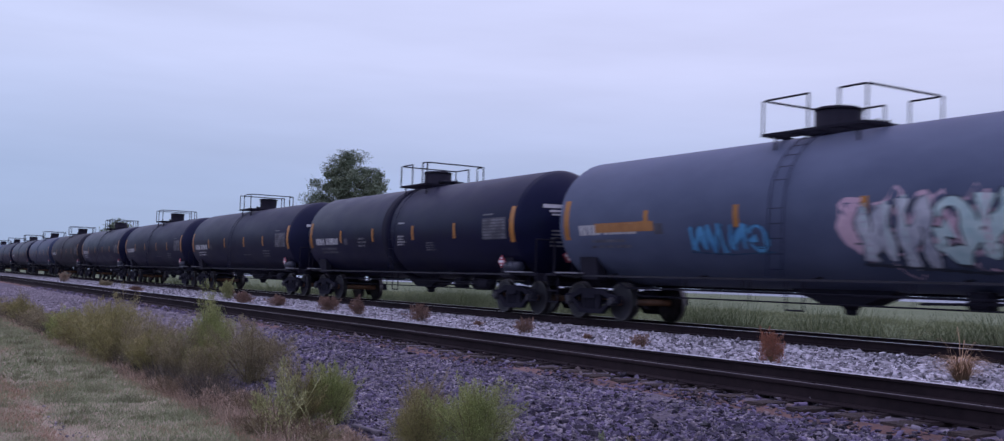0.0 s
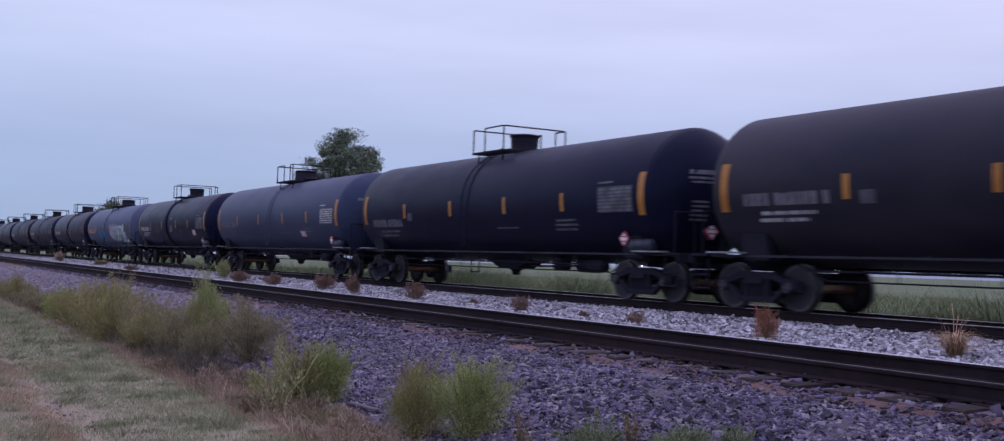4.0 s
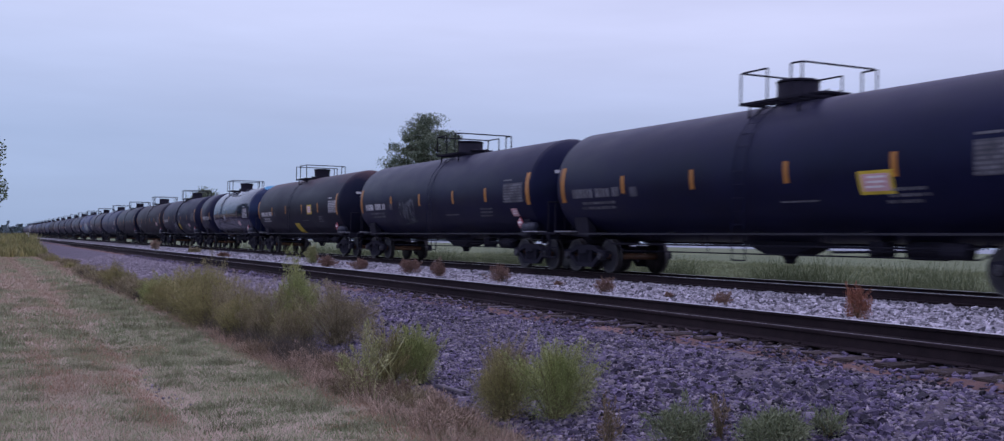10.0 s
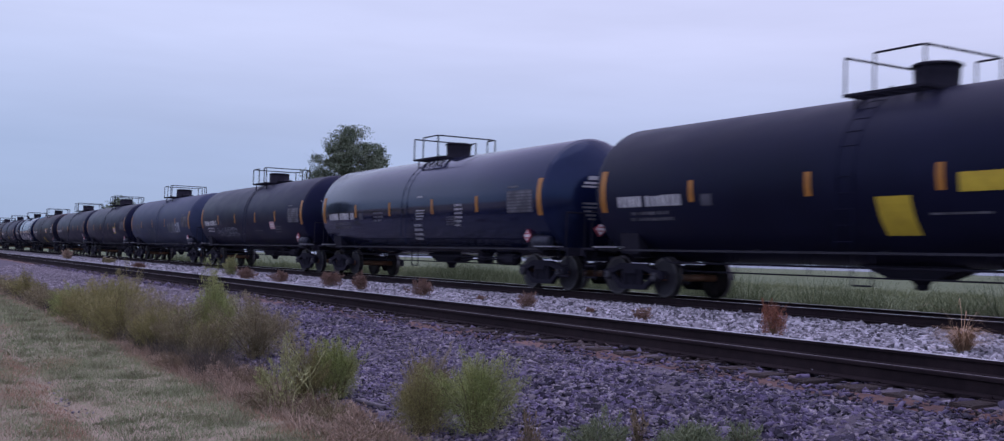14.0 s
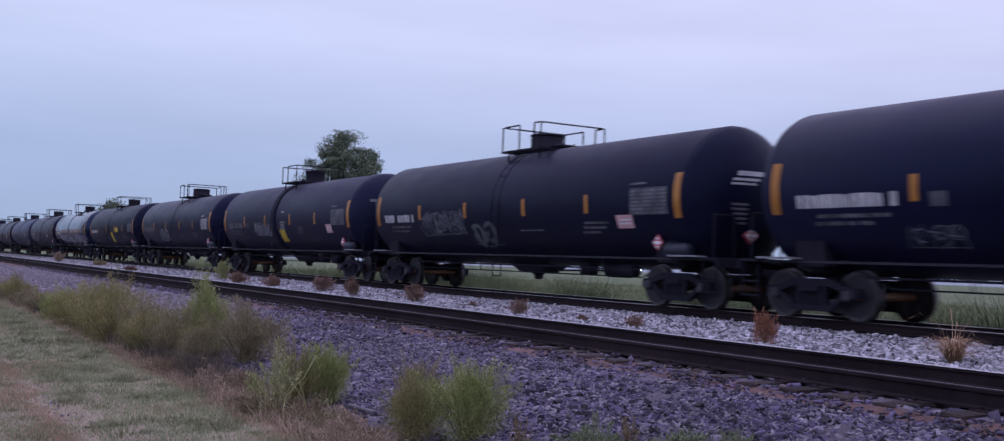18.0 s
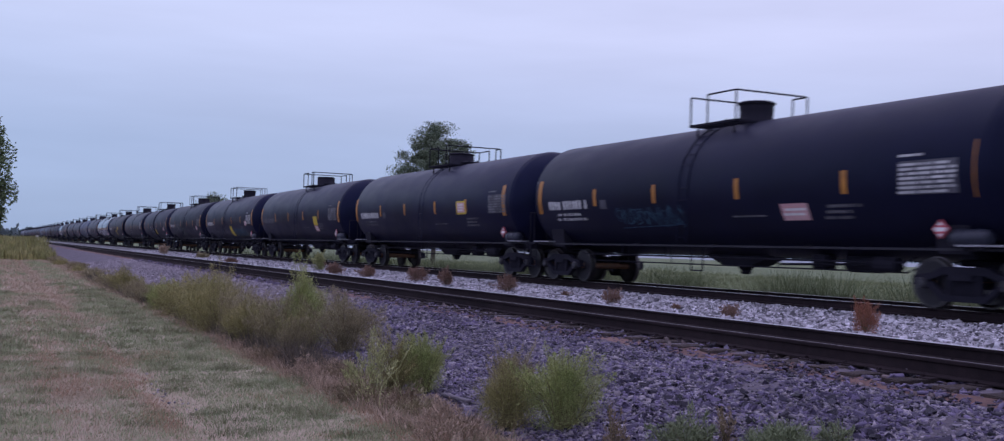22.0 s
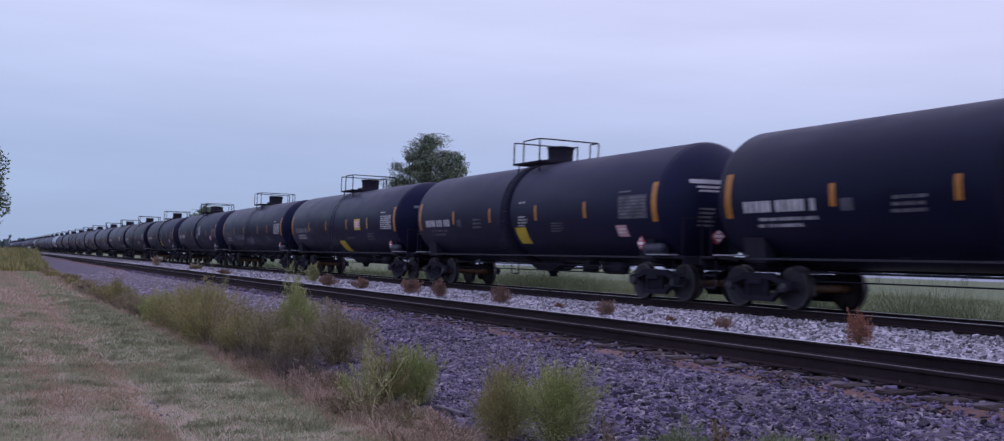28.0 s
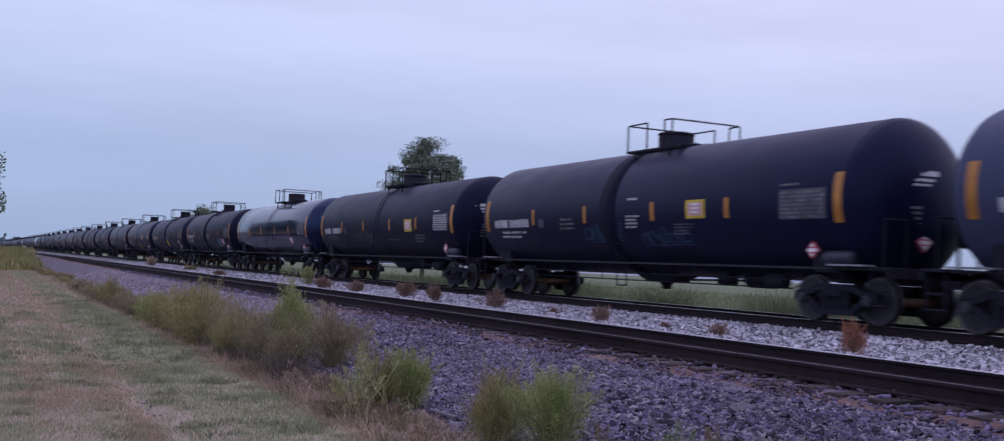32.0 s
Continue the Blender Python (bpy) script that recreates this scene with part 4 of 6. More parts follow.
far_paint = ["black", "slate", "black", "silver", "soot", "black", "grey", "soot", "black", "slate", "brown", "black", "soot", "soot"]
for k in range(-14, 0):
    tank_car(k, far_paint[k + 14], "rear" if k % 3 else "front", "plain", ", seen from afar")
tank_car(0, "black", "front", "text", ", white data lettering")
c = tank_car(1, "grey", "bowl", "none", ", covered with pastel and blue graffiti")
graffiti(c, -6.1, -1.5, 1.30, 2.52, [G_MINT, G_ROSE, G_MINT, G_PALE, G_MINT, G_DARK], 11, 6, label="large pastel pink and mint graffiti")
graffiti(c, 0.65, 2.95, 1.58, 2.16, [G_SKY, G_BLUE], 12, 4, label="bright blue graffiti tag")
bm = bmesh.new()
patch(bm, 4.2, 6.4, 2.08, 2.30)
part("lettering", bm, G_ORANGE, c, "faded orange painted band")
tank_car(2, "black", "rear", "text", ", crisp white lettering")
pink(CARS[2], -5.96, -5.35, 1.69, 1.99)
c = tank_car(3, "slate", "front", "plain", ", amber tape along the side")
pink(c, -4.5, -3.95, 1.55, 1.78)
tank_car(4, "jet", "rear", "plain", ", bold white number bars")
c = tank_car(5, "brown", "front", "plain", ", small blue patch")
pink(c, -6.1, -5.3, 1.78, 2.09)
bm = bmesh.new()
patch(bm, -3.2, -2.4, 2.15, 2.5)
part("panel", bm, G_BLUE, c, "small blue patch")
c = tank_car(6, "soot", "rear", "text", ", yellow panel and pale scribbles")
yellow(c, -1.0, -0.4, 1.38, 1.86)
graffiti(c, 0.9, 2.26, 1.46, 1.9, [G_PALE, G_GREY], 61, 3)
graffiti(c, -4.8, -3.3, 1.36, 1.73, [G_GREY, G_PALE], 62, 4)
pink(c, -5.36, -4.74, 1.58, 1.83)
c = tank_car(7, "gloss", "rear", "text", ", shiny, cyan painted end cap")
pink(c, -5.3, -4.66, 1.58, 1.85)
bm = bmesh.new()
for i in range(12):
    for j in range(6):
        quad = []
        for p, q in ((0, 0), (1, 0), (1, 1), (0, 1)):
            t, v = radians(66 + (i + p) * 5), 0.02 - (j + q) * 0.085
            x, y, z = skin(v - HALF, TANK_Z, 0.03)
            r = abs(x)
            quad.append(bm.verts.new((-r * math.cos(t), v - HALF, TANK_Z + r * math.sin(t))))
        bm.faces.new(quad)
part("end_cap_paint", bm, M_CYAN, c, "cyan painted crown of the tank end")
bm = bmesh.new()
lathe(bm, [(2.9, TANK_R * 1.02 - 0.02), (2.9, TANK_R * 1.02 + 0.002), (HALF, TANK_R * 1.02 + 0.002), (HALF + 0.03, TANK_R * 1.02 - 0.02)], "y", 64, (0, 0, TANK_Z))
part("jacket_section", bm, PAINT["black"][1], c, "dull black leading third of the jacket", True)
c = tank_car(8, "rust", "fore", "plain", ", yellow panel and pink label")
square(c, -3.3, -2.5, 2.02, 2.48)
yellow(c, -1.0, -0.1, 1.09, 1.6, "dull yellow panel")
c = tank_car(9, "black", "front", "plain", ", thin pale spray figure")
graffiti(c, 1.6, 2.9, 1.45, 2.4, [G_GREY, G_FADE], 91, 2, False)
pink(c, -7.1, -6.7, 1.6, 1.84)
c = tank_car(10, "black", "front", "plain", ", pink label in a yellow border")
square(c, -4.45, -3.6, 1.79, 2.23)
c = tank_car(11, "slate", "front", "plain", ", pale outline graffiti")
graffiti(c, 0.5, 2.8, 1.42, 2.06, [G_GREY, G_FADE], 111, 4, False, "thin pale outline graffiti")
graffiti(c, -4.4, -3.0, 1.75, 2.34, [G_FADE, G_GREY, G_FADE], 112, 3)
graffiti(c, -5.6, -4.6, 1.70, 2.3, [G_PALE, G_GREY], 113, 2)
c = tank_car(12, "black", "front", "plain", ", white graffiti tag")
graffiti(c, 1.2, 4.4, 1.47, 1.93, [G_FADE, G_PALE], 121, 5, False, "white graffiti tag")
pink(c, -4.35, -3.7, 1.78, 2.09)
c = tank_car(13, "gloss", "rear", "text", ", shiny, with many text blocks")
bm = bmesh.new()
bars(bm, -1.0, -0.3, 1.3, 1.8, random.Random(5), 4, 0.8)
bars(bm, -3.6, -3.1, 1.7, 2.35, random.Random(6), 6, 0.8)
part("lettering", bm, M_WHITE, c)
c = tank_car(14, "jet", "rear", "wide", ", large yellow panel and yellow bar")
yellow(c, -1.2, -0.48, 1.37, 2.03, "large yellow panel")
yellow(c, -2.9, -1.9, 2.05, 2.36, "yellow bar")
c = tank_car(15, "black", "front", "plain", ", pale scribble")
graffiti(c, 1.0, 3.0, 1.5, 2.1, [G_GREY, G_PALE], 151, 4)
c = tank_car(16, "soot", "rear", "text", ", white graffiti and yellow panel")
graffiti(c, 0.85, 2.9, 1.64, 2.23, [G_FADE, G_PALE], 161, 4, False, "white scrawled graffiti")
yellow(c, -1.1, -0.45, 1.42, 1.9)
pink(c, -6.2, -5.65, 1.75, 2.07)
c = tank_car(17, "jet", "front", "plain", ", wild white graffiti scrawl")
graffiti(c, 1.6, 4.2, 1.6, 2.39, [G_GREY, G_FADE], 171, 6, False, "wild white graffiti scrawl")
graffiti(c, -0.2, 1.1, 1.34, 2.0, [G_GREY, G_GREY], 172, 2, True, "greyish green painted patch")
pink(c, -6.3, -5.7, 1.73, 2.03)
c = tank_car(18, "black", "fore", "plain", ", yellow panel, grey graffiti patch")
yellow(c, -1.75, -1.0, 1.27, 1.91)
graffiti(c, -5.7, -2.3, 1.27, 1.76, [G_GREY, G_BLUE, G_GREY], 181, 6, True, "dull grey-blue graffiti")
graffiti(c, 3.3, 4.3, 1.3, 1.75, [G_GREY, G_FADE], 182, 2, False)
pink(c, -6.2, -5.66, 1.93, 2.22)
c = tank_car(19, "black", "front", "plain", ", yellow panel over a pink label")
yellow(c, -4.2, -3.5, 1.81, 2.25)
pink(c, -4.3, -3.7, 1.52, 1.79)
c = tank_car(20, "black", "front", "plain", ", pink label in a yellow border")
square(c, -4.3, -3.5, 2.03, 2.49)
c = tank_car(21, "jet", "rear", "plain", ", dark blue graffiti")
graffiti(c, 0.3, 3.1, 1.52, 2.04, [G_BLUE, G_TEAL], 211, 5, False, "dark blue graffiti")
pink(c, -3.9, -3.1, 1.61, 1.95)
c = tank_car(22, "soot", "rear", "text", ", pale yellow panel and pink label")
yellow(c, -1.0, -0.4, 1.4, 1.9)
pink(c, -5.9, -5.3, 1.7, 2.0)
c = tank_car(23, "soot", "front", "text", ", white graffiti high on the side")
graffiti(c, -2.2, -0.9, 2.25, 2.98, [G_PALE, G_PALE, G_GREY], 231, 3, False, "white graffiti scrawl")
graffiti(c, -1.9, -1.2, 2.2, 2.9, [G_PALE, G_GREY], 232, 1)
pink(c, -6.2, -5.65, 1.81, 2.1)
c = tank_car(24, "black", "rear", "plain", ", pale graffiti scrawls")
graffiti(c, 1.5, 4.1, 1.74, 2.15, [G_FADE, G_PALE], 241, 6, False)
graffiti(c, -0.95, 0.4, 1.5, 1.95, [G_FADE, G_PALE], 242, 2, False)
c = tank_car(25, "black", "rear", "plain", ", pink label and dull yellow panel")
square(c, -3.5, -2.7, 2.05, 2.53)
yellow(c, -1.4, -0.5, 1.12, 1.6, "dull yellow panel")
c = tank_car(26, "soot", "rear", "text", ", pale yellow panel")
yellow(c, -1.1, -0.4, 1.42, 1.9)
pink(c, -6.6, -6.1, 1.58, 1.87)
c = tank_car(27, "jet", "rear", "text", ", bluish graffiti swirl")
graffiti(c, -5.2, -3.9, 1.47, 1.98, [G_BLUE, G_PALE], 271, 3)
pink(c, -6.0, -5.45, 1.59, 1.92)
c = tank_car(28, "gloss", "front", "plain", ", shiny upper half")
pink(c, -5.25, -4.66, 1.61, 1.91)
c = tank_car(29, "jet", "front", "plain", ", pink label in a yellow border")
square(c, -4.0, -3.25, 2.02, 2.49)
graffiti(c, 0.4, 2.6, 1.52, 2.1, [G_BLUE, G_GREY], 291, 4, False)
c = tank_car(30, "black", "front", "text", ", dark blue graffiti and bordered label")
square(c, -3.65, -2.95, 2.11, 2.53)
graffiti(c, -0.45, 1.3, 1.58, 2.09, [G_BLUE, G_TEAL], 301, 3, False, "dark blue graffiti")
graffiti(c, -3.3, -1.4, 1.48, 1.9, [G_BLUE, G_TEAL], 302, 3, False, "dark blue graffiti")
tank_car(31, "slate", "rear", "plain", ", blue-grey sheen")
tank_car(32, "black", "front", "plain", ", at the tail")
for src in TEMPLATES.values():
    for o in list(src.children_recursive) + [src]:
        bpy.data.objects.remove(o)


# ---- ties, stones ----
def tie_mesh(seed):
    rng = random.Random(seed)
    bm = bmesh.new()
    box(bm, 0, 0, 0, 2.6, 0.225, 0.17, bevel=0.012)
    for v in bm.verts:
        v.co += Vector((rng.uniform(-0.02, 0.02), rng.uniform(-0.01, 0.01), rng.uniform(-0.006, 0.003)))
    for s in (-0.7525, 0.7525):
        box(bm, s, 0, 0.088, 0.34, 0.19, 0.012, mi=1)
        for q in (-0.1, 0.1):
            box(bm, s + q, 0.05, 0.105, 0.03, 0.03, 0.03, mi=1)
    me = bpy.data.meshes.new("tie")
    bm.to_mesh(me)
    bm.free()
    me.materials.append(M_TIE)
    me.materials.append(M_RAIL)
    return me


tie_meshes = [tie_mesh(i) for i in range(5)]
trng = random.Random(21)
for bed, cx, top, y0, n in ((bed_near, XN, RAIL_N, 2.0, 200), (bed_far, XF, RAIL_F, 5.0, 150)):
    for i in range(n):
        o = new("tie", trng.choice(tie_meshes))
        o.parent = bed
        o.matrix_basis = pose(cx + trng.uniform(-0.05, 0.05), y0 + i * 0.54 + trng.uniform(-0.03, 0.03), top - 0.171 - 0.092, 0, 0, trng.uniform(-1.2, 1.2))


CUBE = np.array([(-1, -1, -1), (1, -1, -1), (1, 1, -1), (-1, 1, -1), (-1, -1, 1), (1, -1, 1), (1, 1, 1), (-1, 1, 1)], float) * 0.5
CUBE_F = np.array([(0, 3, 2, 1), (4, 5, 6, 7), (0, 1, 5, 4), (1, 2, 6, 5), (2, 3, 7, 6), (3, 0, 4, 7)])


def profile_z(profile, x):
    return np.interp(x, [p[0] for p in profile], [p[1] for p in profile])


def lying(rng, n):
    """Turns of pieces that lie more or less flat."""
    a, b, t = rng.uniform(0, 2 * np.pi, n), rng.uniform(0, 2 * np.pi, n), np.abs(rng.normal(0, 0.5, n))
    ca, sa, ct, st, one, nil = np.cos(a), np.sin(a), np.cos(t), np.sin(t), np.ones(n), np.zeros(n)
    spin = np.stack([np.stack([ca, -sa, nil], 1), np.stack([sa, ca, nil], 1), np.stack([nil, nil, one], 1)], 1)
    tip = np.stack([np.stack([one, nil, nil], 1), np.stack([nil, ct, -st], 1), np.stack([nil, st, ct], 1)], 1)
    cb, sb = np.cos(b), np.sin(b)
    last = np.stack([np.stack([cb, -sb, nil], 1), np.stack([sb, cb, nil], 1), np.stack([nil, nil, one], 1)], 1)
    return np.einsum("nij,njk,nkl->nil", last, tip, spin)


def stones(name, profile, x0, x1, areas, mat_, seed, label, parent):
    """Loose crushed stones on a bed, as one mesh. areas: (y0, y1, stones a square metre, size)."""
    rng = np.random.RandomState(seed)
    vs, fs, ms, base = [], [], [], 0
    for y0, y1, dense, size in areas:
        n = int((x1 - x0) * (y1 - y0) * dense)
        x, y = rng.uniform(x0, x1, n), rng.uniform(y0, y1, n)
        z = profile_z(profile, x) + rng.uniform(-0.3, 0.4, n) * size
        s = size * rng.lognormal(0, 0.28, n)
        shape = CUBE[None] * (1 + rng.uniform(-0.55, 0.3, (n, 8, 3))) * (np.stack([s * rng.uniform(1.0, 2.1, n), s * rng.uniform(0.65, 1.2, n), s * rng.uniform(0.25, 0.62, n)], 1))[:, None]
        shape[:, 4:, 1] *= rng.uniform(0.15, 0.8, n)[:, None]
        shape[:, 4:, 0] *= rng.uniform(0.5, 1.0, n)[:, None]
        pts = np.einsum("nij,nkj->nki", lying(rng, n), shape) + np.stack([x, y, z], 1)[:, None]
        vs.append(pts.reshape(-1, 3))
        fs.append((CUBE_F[None] + 8 * np.arange(n)[:, None, None]).reshape(-1, 4) + base)
        ms.append(np.repeat(rng.choice(len(mat_), n, p=(0.66, 0.19, 0.15)[:len(mat_)] if len(mat_) == 3 else (0.78, 0.22)), 6))
        base += 8 * n
    ob = mesh_of(name, np.concatenate(vs), np.concatenate(fs), mat_, parent, mi=np.concatenate(ms))
    return tagged(ob, label, kind="stuff")


MAUVE = [M_STONE, M_WARMSTONE, M_PALESTONE]
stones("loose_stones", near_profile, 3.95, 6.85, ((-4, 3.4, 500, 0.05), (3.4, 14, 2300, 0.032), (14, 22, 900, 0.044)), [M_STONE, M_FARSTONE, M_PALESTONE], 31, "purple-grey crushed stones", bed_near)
# Farther stones are given a paler, greyer colour than the near ones.
stones("loose_stones", near_profile, 3.95, 6.85, ((20, 30, 620, 0.045), (30, 64, 330, 0.05)), [M_FARSTONE, M_FARSTONE], 37, "paler crushed stones farther along", bed_near)
stones("loose_stones", near_profile, 6.8, 7.3, ((-4, 30, 330, 0.036), (30, 60, 120, 0.06)), [M_STONE, M_WARMSTONE], 34, "small stones beside the ties", bed_near)
stones("loose_stones", near_profile, 7.2, 9.1, ((3.4, 30, 90, 0.05),), MAUVE, 32, "purple-grey crushed stones", bed_near)
stones("loose_stones", far_profile, 9.7, 15.0, ((-4, 6.0, 150, 0.075), (6.0, 20, 420, 0.058), (20, 45, 230, 0.055), (45, 110, 60, 0.07)), [M_WSTONE, M_WDARK], 33, "pale limestone pieces", bed_far)
stones("loose_stones", [(1.4, 0.005), (2.0, 0.005)], 1.58, 1.82, ((10.2, 13.2, 40, 0.018),), [M_FARSTONE, M_PALESTONE], 36, "stray stones in the wheel rut", ground)

# the stones nearest to the path, one by one
single = []
srng = np.random.RandomState(8)
for i in range(8):
    pts = CUBE * (1 + srng.uniform(-0.55, 0.3, (8, 3))) * np.array([1.4, 0.9, 0.6])
    pts[4:, 1] *= srng.uniform(0.15, 0.8)
    me = bpy.data.meshes.new("stone")
    me.from_pydata([tuple(p) for p in pts], [], [tuple(int(q) for q in f) for f in CUBE_F])
    me.materials.append(M_STONE)
    single.append(me)
for i in range(290):
    x, y = srng.uniform(4.6, 6.6), srng.uniform(4.6, 9.5)
    o = new("stone", single[i % 8])
    o.parent = bed_near
    s = srng.uniform(0.042, 0.075)
    o.matrix_basis = pose(x, y, float(profile_z(near_profile, x)) + 0.024, srng.uniform(-28, 28), srng.uniform(-28, 28), srng.uniform(0, 360)) @ Matrix.Diagonal((s, s, s, 1))

# ---- grass ----
M_BLADE = material("mown_grass_blades", (0.3230, 0.2600, 0.1800), (0.4580, 0.3530, 0.2580), 0.9, grain=1.6, stain=0.5, bump=0, spec=0.12, spread=0.2, stretch=(1, 0.35, 1))
M_TALL = material("tall_green_grass", (0.07, 0.092, 0.045), (0.15, 0.175, 0.085), 0.7, grain=1.3, stain=0.4, bump=0, spread=0.3, spec=0.2)
M_FIELDG = leaf_material("field_crop", (0.1456, 0.1767, 0.08625), (0.2352, 0.2565, 0.1323), 0.35)
M_STRAW = leaf_material("dry_straw", (0.3024, 0.22, 0.1595), (0.4816, 0.363, 0.2695), 0.4)
M_REDWEED = leaf_material("dry_red_weed", (0.1618, 0.1182, 0.07439), (0.2941, 0.2251, 0.1434), 0.45)
M_RUSTWEED = leaf_material("rust_brown_weed", (0.25, 0.105, 0.065), (0.39, 0.175, 0.11), 0.4)
M_DULLWEED = leaf_material("dull_brown_weed", (0.19, 0.115, 0.088), (0.30, 0.19, 0.145), 0.4)
M_BANK = leaf_material("bank_weeds", (0.182, 0.2, 0.07475), (0.338, 0.2937, 0.1265), 0.4)


def blades(name, x0, x1, areas, mat_, seed, label, zfun, lean_=0.5, keep=None, parent=None):
    """Grass blades as one mesh of single leaves. areas: (y0, y1, number, height, width)."""
    rng = np.random.RandomState(seed)
    vs = []
    for y0, y1, n, h, w in areas:
        x, y = rng.uniform(x0, x1, n), rng.uniform(y0, y1, n)
        if keep is not None:
            k = keep(x, y, rng)
            x, y = x[k], y[k]
            n = len(x)
        z = zfun(x, y)
        hh = h * rng.uniform(0.45, 1.25, n)
        a = rng.uniform(0, 2 * np.pi, n)
        d = rng.uniform(0, lean_, n) * hh
        b = rng.uniform(0, 2 * np.pi, n)
        ww = w * rng.uniform(0.6, 1.4, n)
        side = np.stack([np.cos(a) * ww, np.sin(a) * ww, np.zeros(n)], 1) * 0.5
        root = np.stack([x, y, z - 0.01], 1)
        tip = root + np.stack([np.cos(b) * d, np.sin(b) * d, hh], 1)
        midp = root * 0.45 + tip * 0.55 - np.stack([np.cos(b) * d, np.sin(b) * d, -hh * 0.3], 1) * 0.12
        vs.append(np.stack([root - side, root + side, midp + side * 0.7, midp - side * 0.7, tip], 1).reshape(-1, 3))
    v = np.concatenate(vs)
    n = len(v) // 5
    if areas[0][3] < 0.06:
        v = v.reshape(n, 5, 3)[:, [0, 1, 4]].reshape(-1, 3)
        return tagged(mesh_of(name, v, np.arange(3 * n).reshape(n, 3), [mat_], parent), label, "grass", kind="stuff")
    f = (np.array([(0, 1, 2), (0, 2, 3), (3, 2, 4)])[None] + 5 * np.arange(n)[:, None, None]).reshape(-1, 3)
    ob = mesh_of(name, v, f, [mat_], parent)
    return tagged(ob, label, "grass", kind="stuff")


def flat(x, y):
    return profile_z(ground_profile, x)


def patches(x, y, scale, seed):
    """Smooth random patches between 0 and 1, scale metres across."""
    rng = np.random.RandomState(seed)
    grid = rng.uniform(0, 1, (64, 64))
    u, v = x / scale, y / scale
    i, j = np.floor(u).astype(int), np.floor(v).astype(int)
    p, q = u - i, v - j
    p, q = p * p * (3 - 2 * p), q * q * (3 - 2 * q)
    g = lambda k, m: grid[(i + k) % 64, (j + m) % 64]
    return (g(0, 0) * (1 - p) + g(1, 0) * p) * (1 - q) + (g(0, 1) * (1 - p) + g(1, 1) * p) * q


def dryness(x, y):
    """Where the mown grass has dried: the wheel track and wide patches; the belt beside it stays green."""
    n = 0.45 * patches(x, y * 0.45, 1.1, 5) + 0.33 * patches(x, y * 0.5, 0.42, 6) + 0.22 * patches(x, y, 0.2, 7)
    belt = np.exp(-((x - 2.5) / 0.55) ** 2) * 0.30 + np.exp(-((x - 0.1) / 0.45) ** 2) * 0.10
    track = np.exp(-((x - 1.62) / 0.2) ** 2) * 0.26 + np.exp(-((x - 0.75) / 0.3) ** 2) * 0.14 + np.clip((x - 3.05) / 0.3, 0, 1) * 0.3
    return n - belt + track + np.clip(0.006 * (y - 15), -0.03, 0.14)


def lawn(x, y, rng):
    bare = np.exp(-((x - 1.69 - 0.06 * np.sin(y * 0.9)) / 0.10) ** 2) * 0.7 * np.clip((26 - y) / 8, 0, 1)
    return (dryness(x, y) + rng.uniform(-0.22, 0.22, len(x)) > 0.49) & (rng.uniform(0, 1, len(x)) > bare)


def green_part(x, y, rng):
    return dryness(x, y) + rng.uniform(-0.22, 0.22, len(x)) < 0.55


M_GREENBLADE = leaf_material("green_grass_blades", (0.2245, 0.265, 0.1424), (0.3289, 0.3581, 0.2042), 0.22)
M_TUFT = leaf_material("dark_green_grass_tuft", (0.1677, 0.1821, 0.1019), (0.2649, 0.2562, 0.156), 0.3)
blades("mown_grass", -1.4, 3.95, ((-4, 6.5, 60000, 0.036, 0.012), (6.5, 16, 170000, 0.036, 0.007), (16, 34, 90000, 0.045, 0.014), (34, 85, 40000, 0.07, 0.03)), M_BLADE, 41, "short mown grass, mostly dry", flat, 1.1, lawn)
blades("green_grass", -1.4, 3.5, ((-4, 6.5, 60000, 0.045, 0.012), (6.5, 16, 170000, 0.045, 0.007), (16, 34, 90000, 0.055, 0.013), (34, 80, 40000, 0.07, 0.03)), M_GREENBLADE, 46, "green patches in the mown grass", flat, 1.0, green_part)


M_RUSTGRASS = leaf_material("rust_brown_dead_grass", (0.300, 0.180, 0.112), (0.430, 0.275, 0.182), 0.3)


def rusty(x, y, rng):
    """Dead patches beside the rut and in the wheel track."""
    near = np.exp(-((x - 1.45) / 0.22) ** 2) * 0.32 + np.exp(-((x - 0.65) / 0.3) ** 2) * 0.22 + np.exp(-((x - 3.2) / 0.16) ** 2) * 0.3
    return 0.6 * patches(x, y * 0.5, 0.7, 31) + 0.4 * patches(x, y * 0.7, 0.25, 32) + near + rng.uniform(-0.1, 0.1, len(x)) > 0.72


blades("dead_grass", -1.4, 3.4, ((-4, 6.5, 8000, 0.045, 0.012), (6.5, 16, 90000, 0.042, 0.007), (16, 40, 16000, 0.055, 0.013)), M_RUSTGRASS, 47, "rust-brown dead patches in the mown grass", flat, 1.2, rusty)


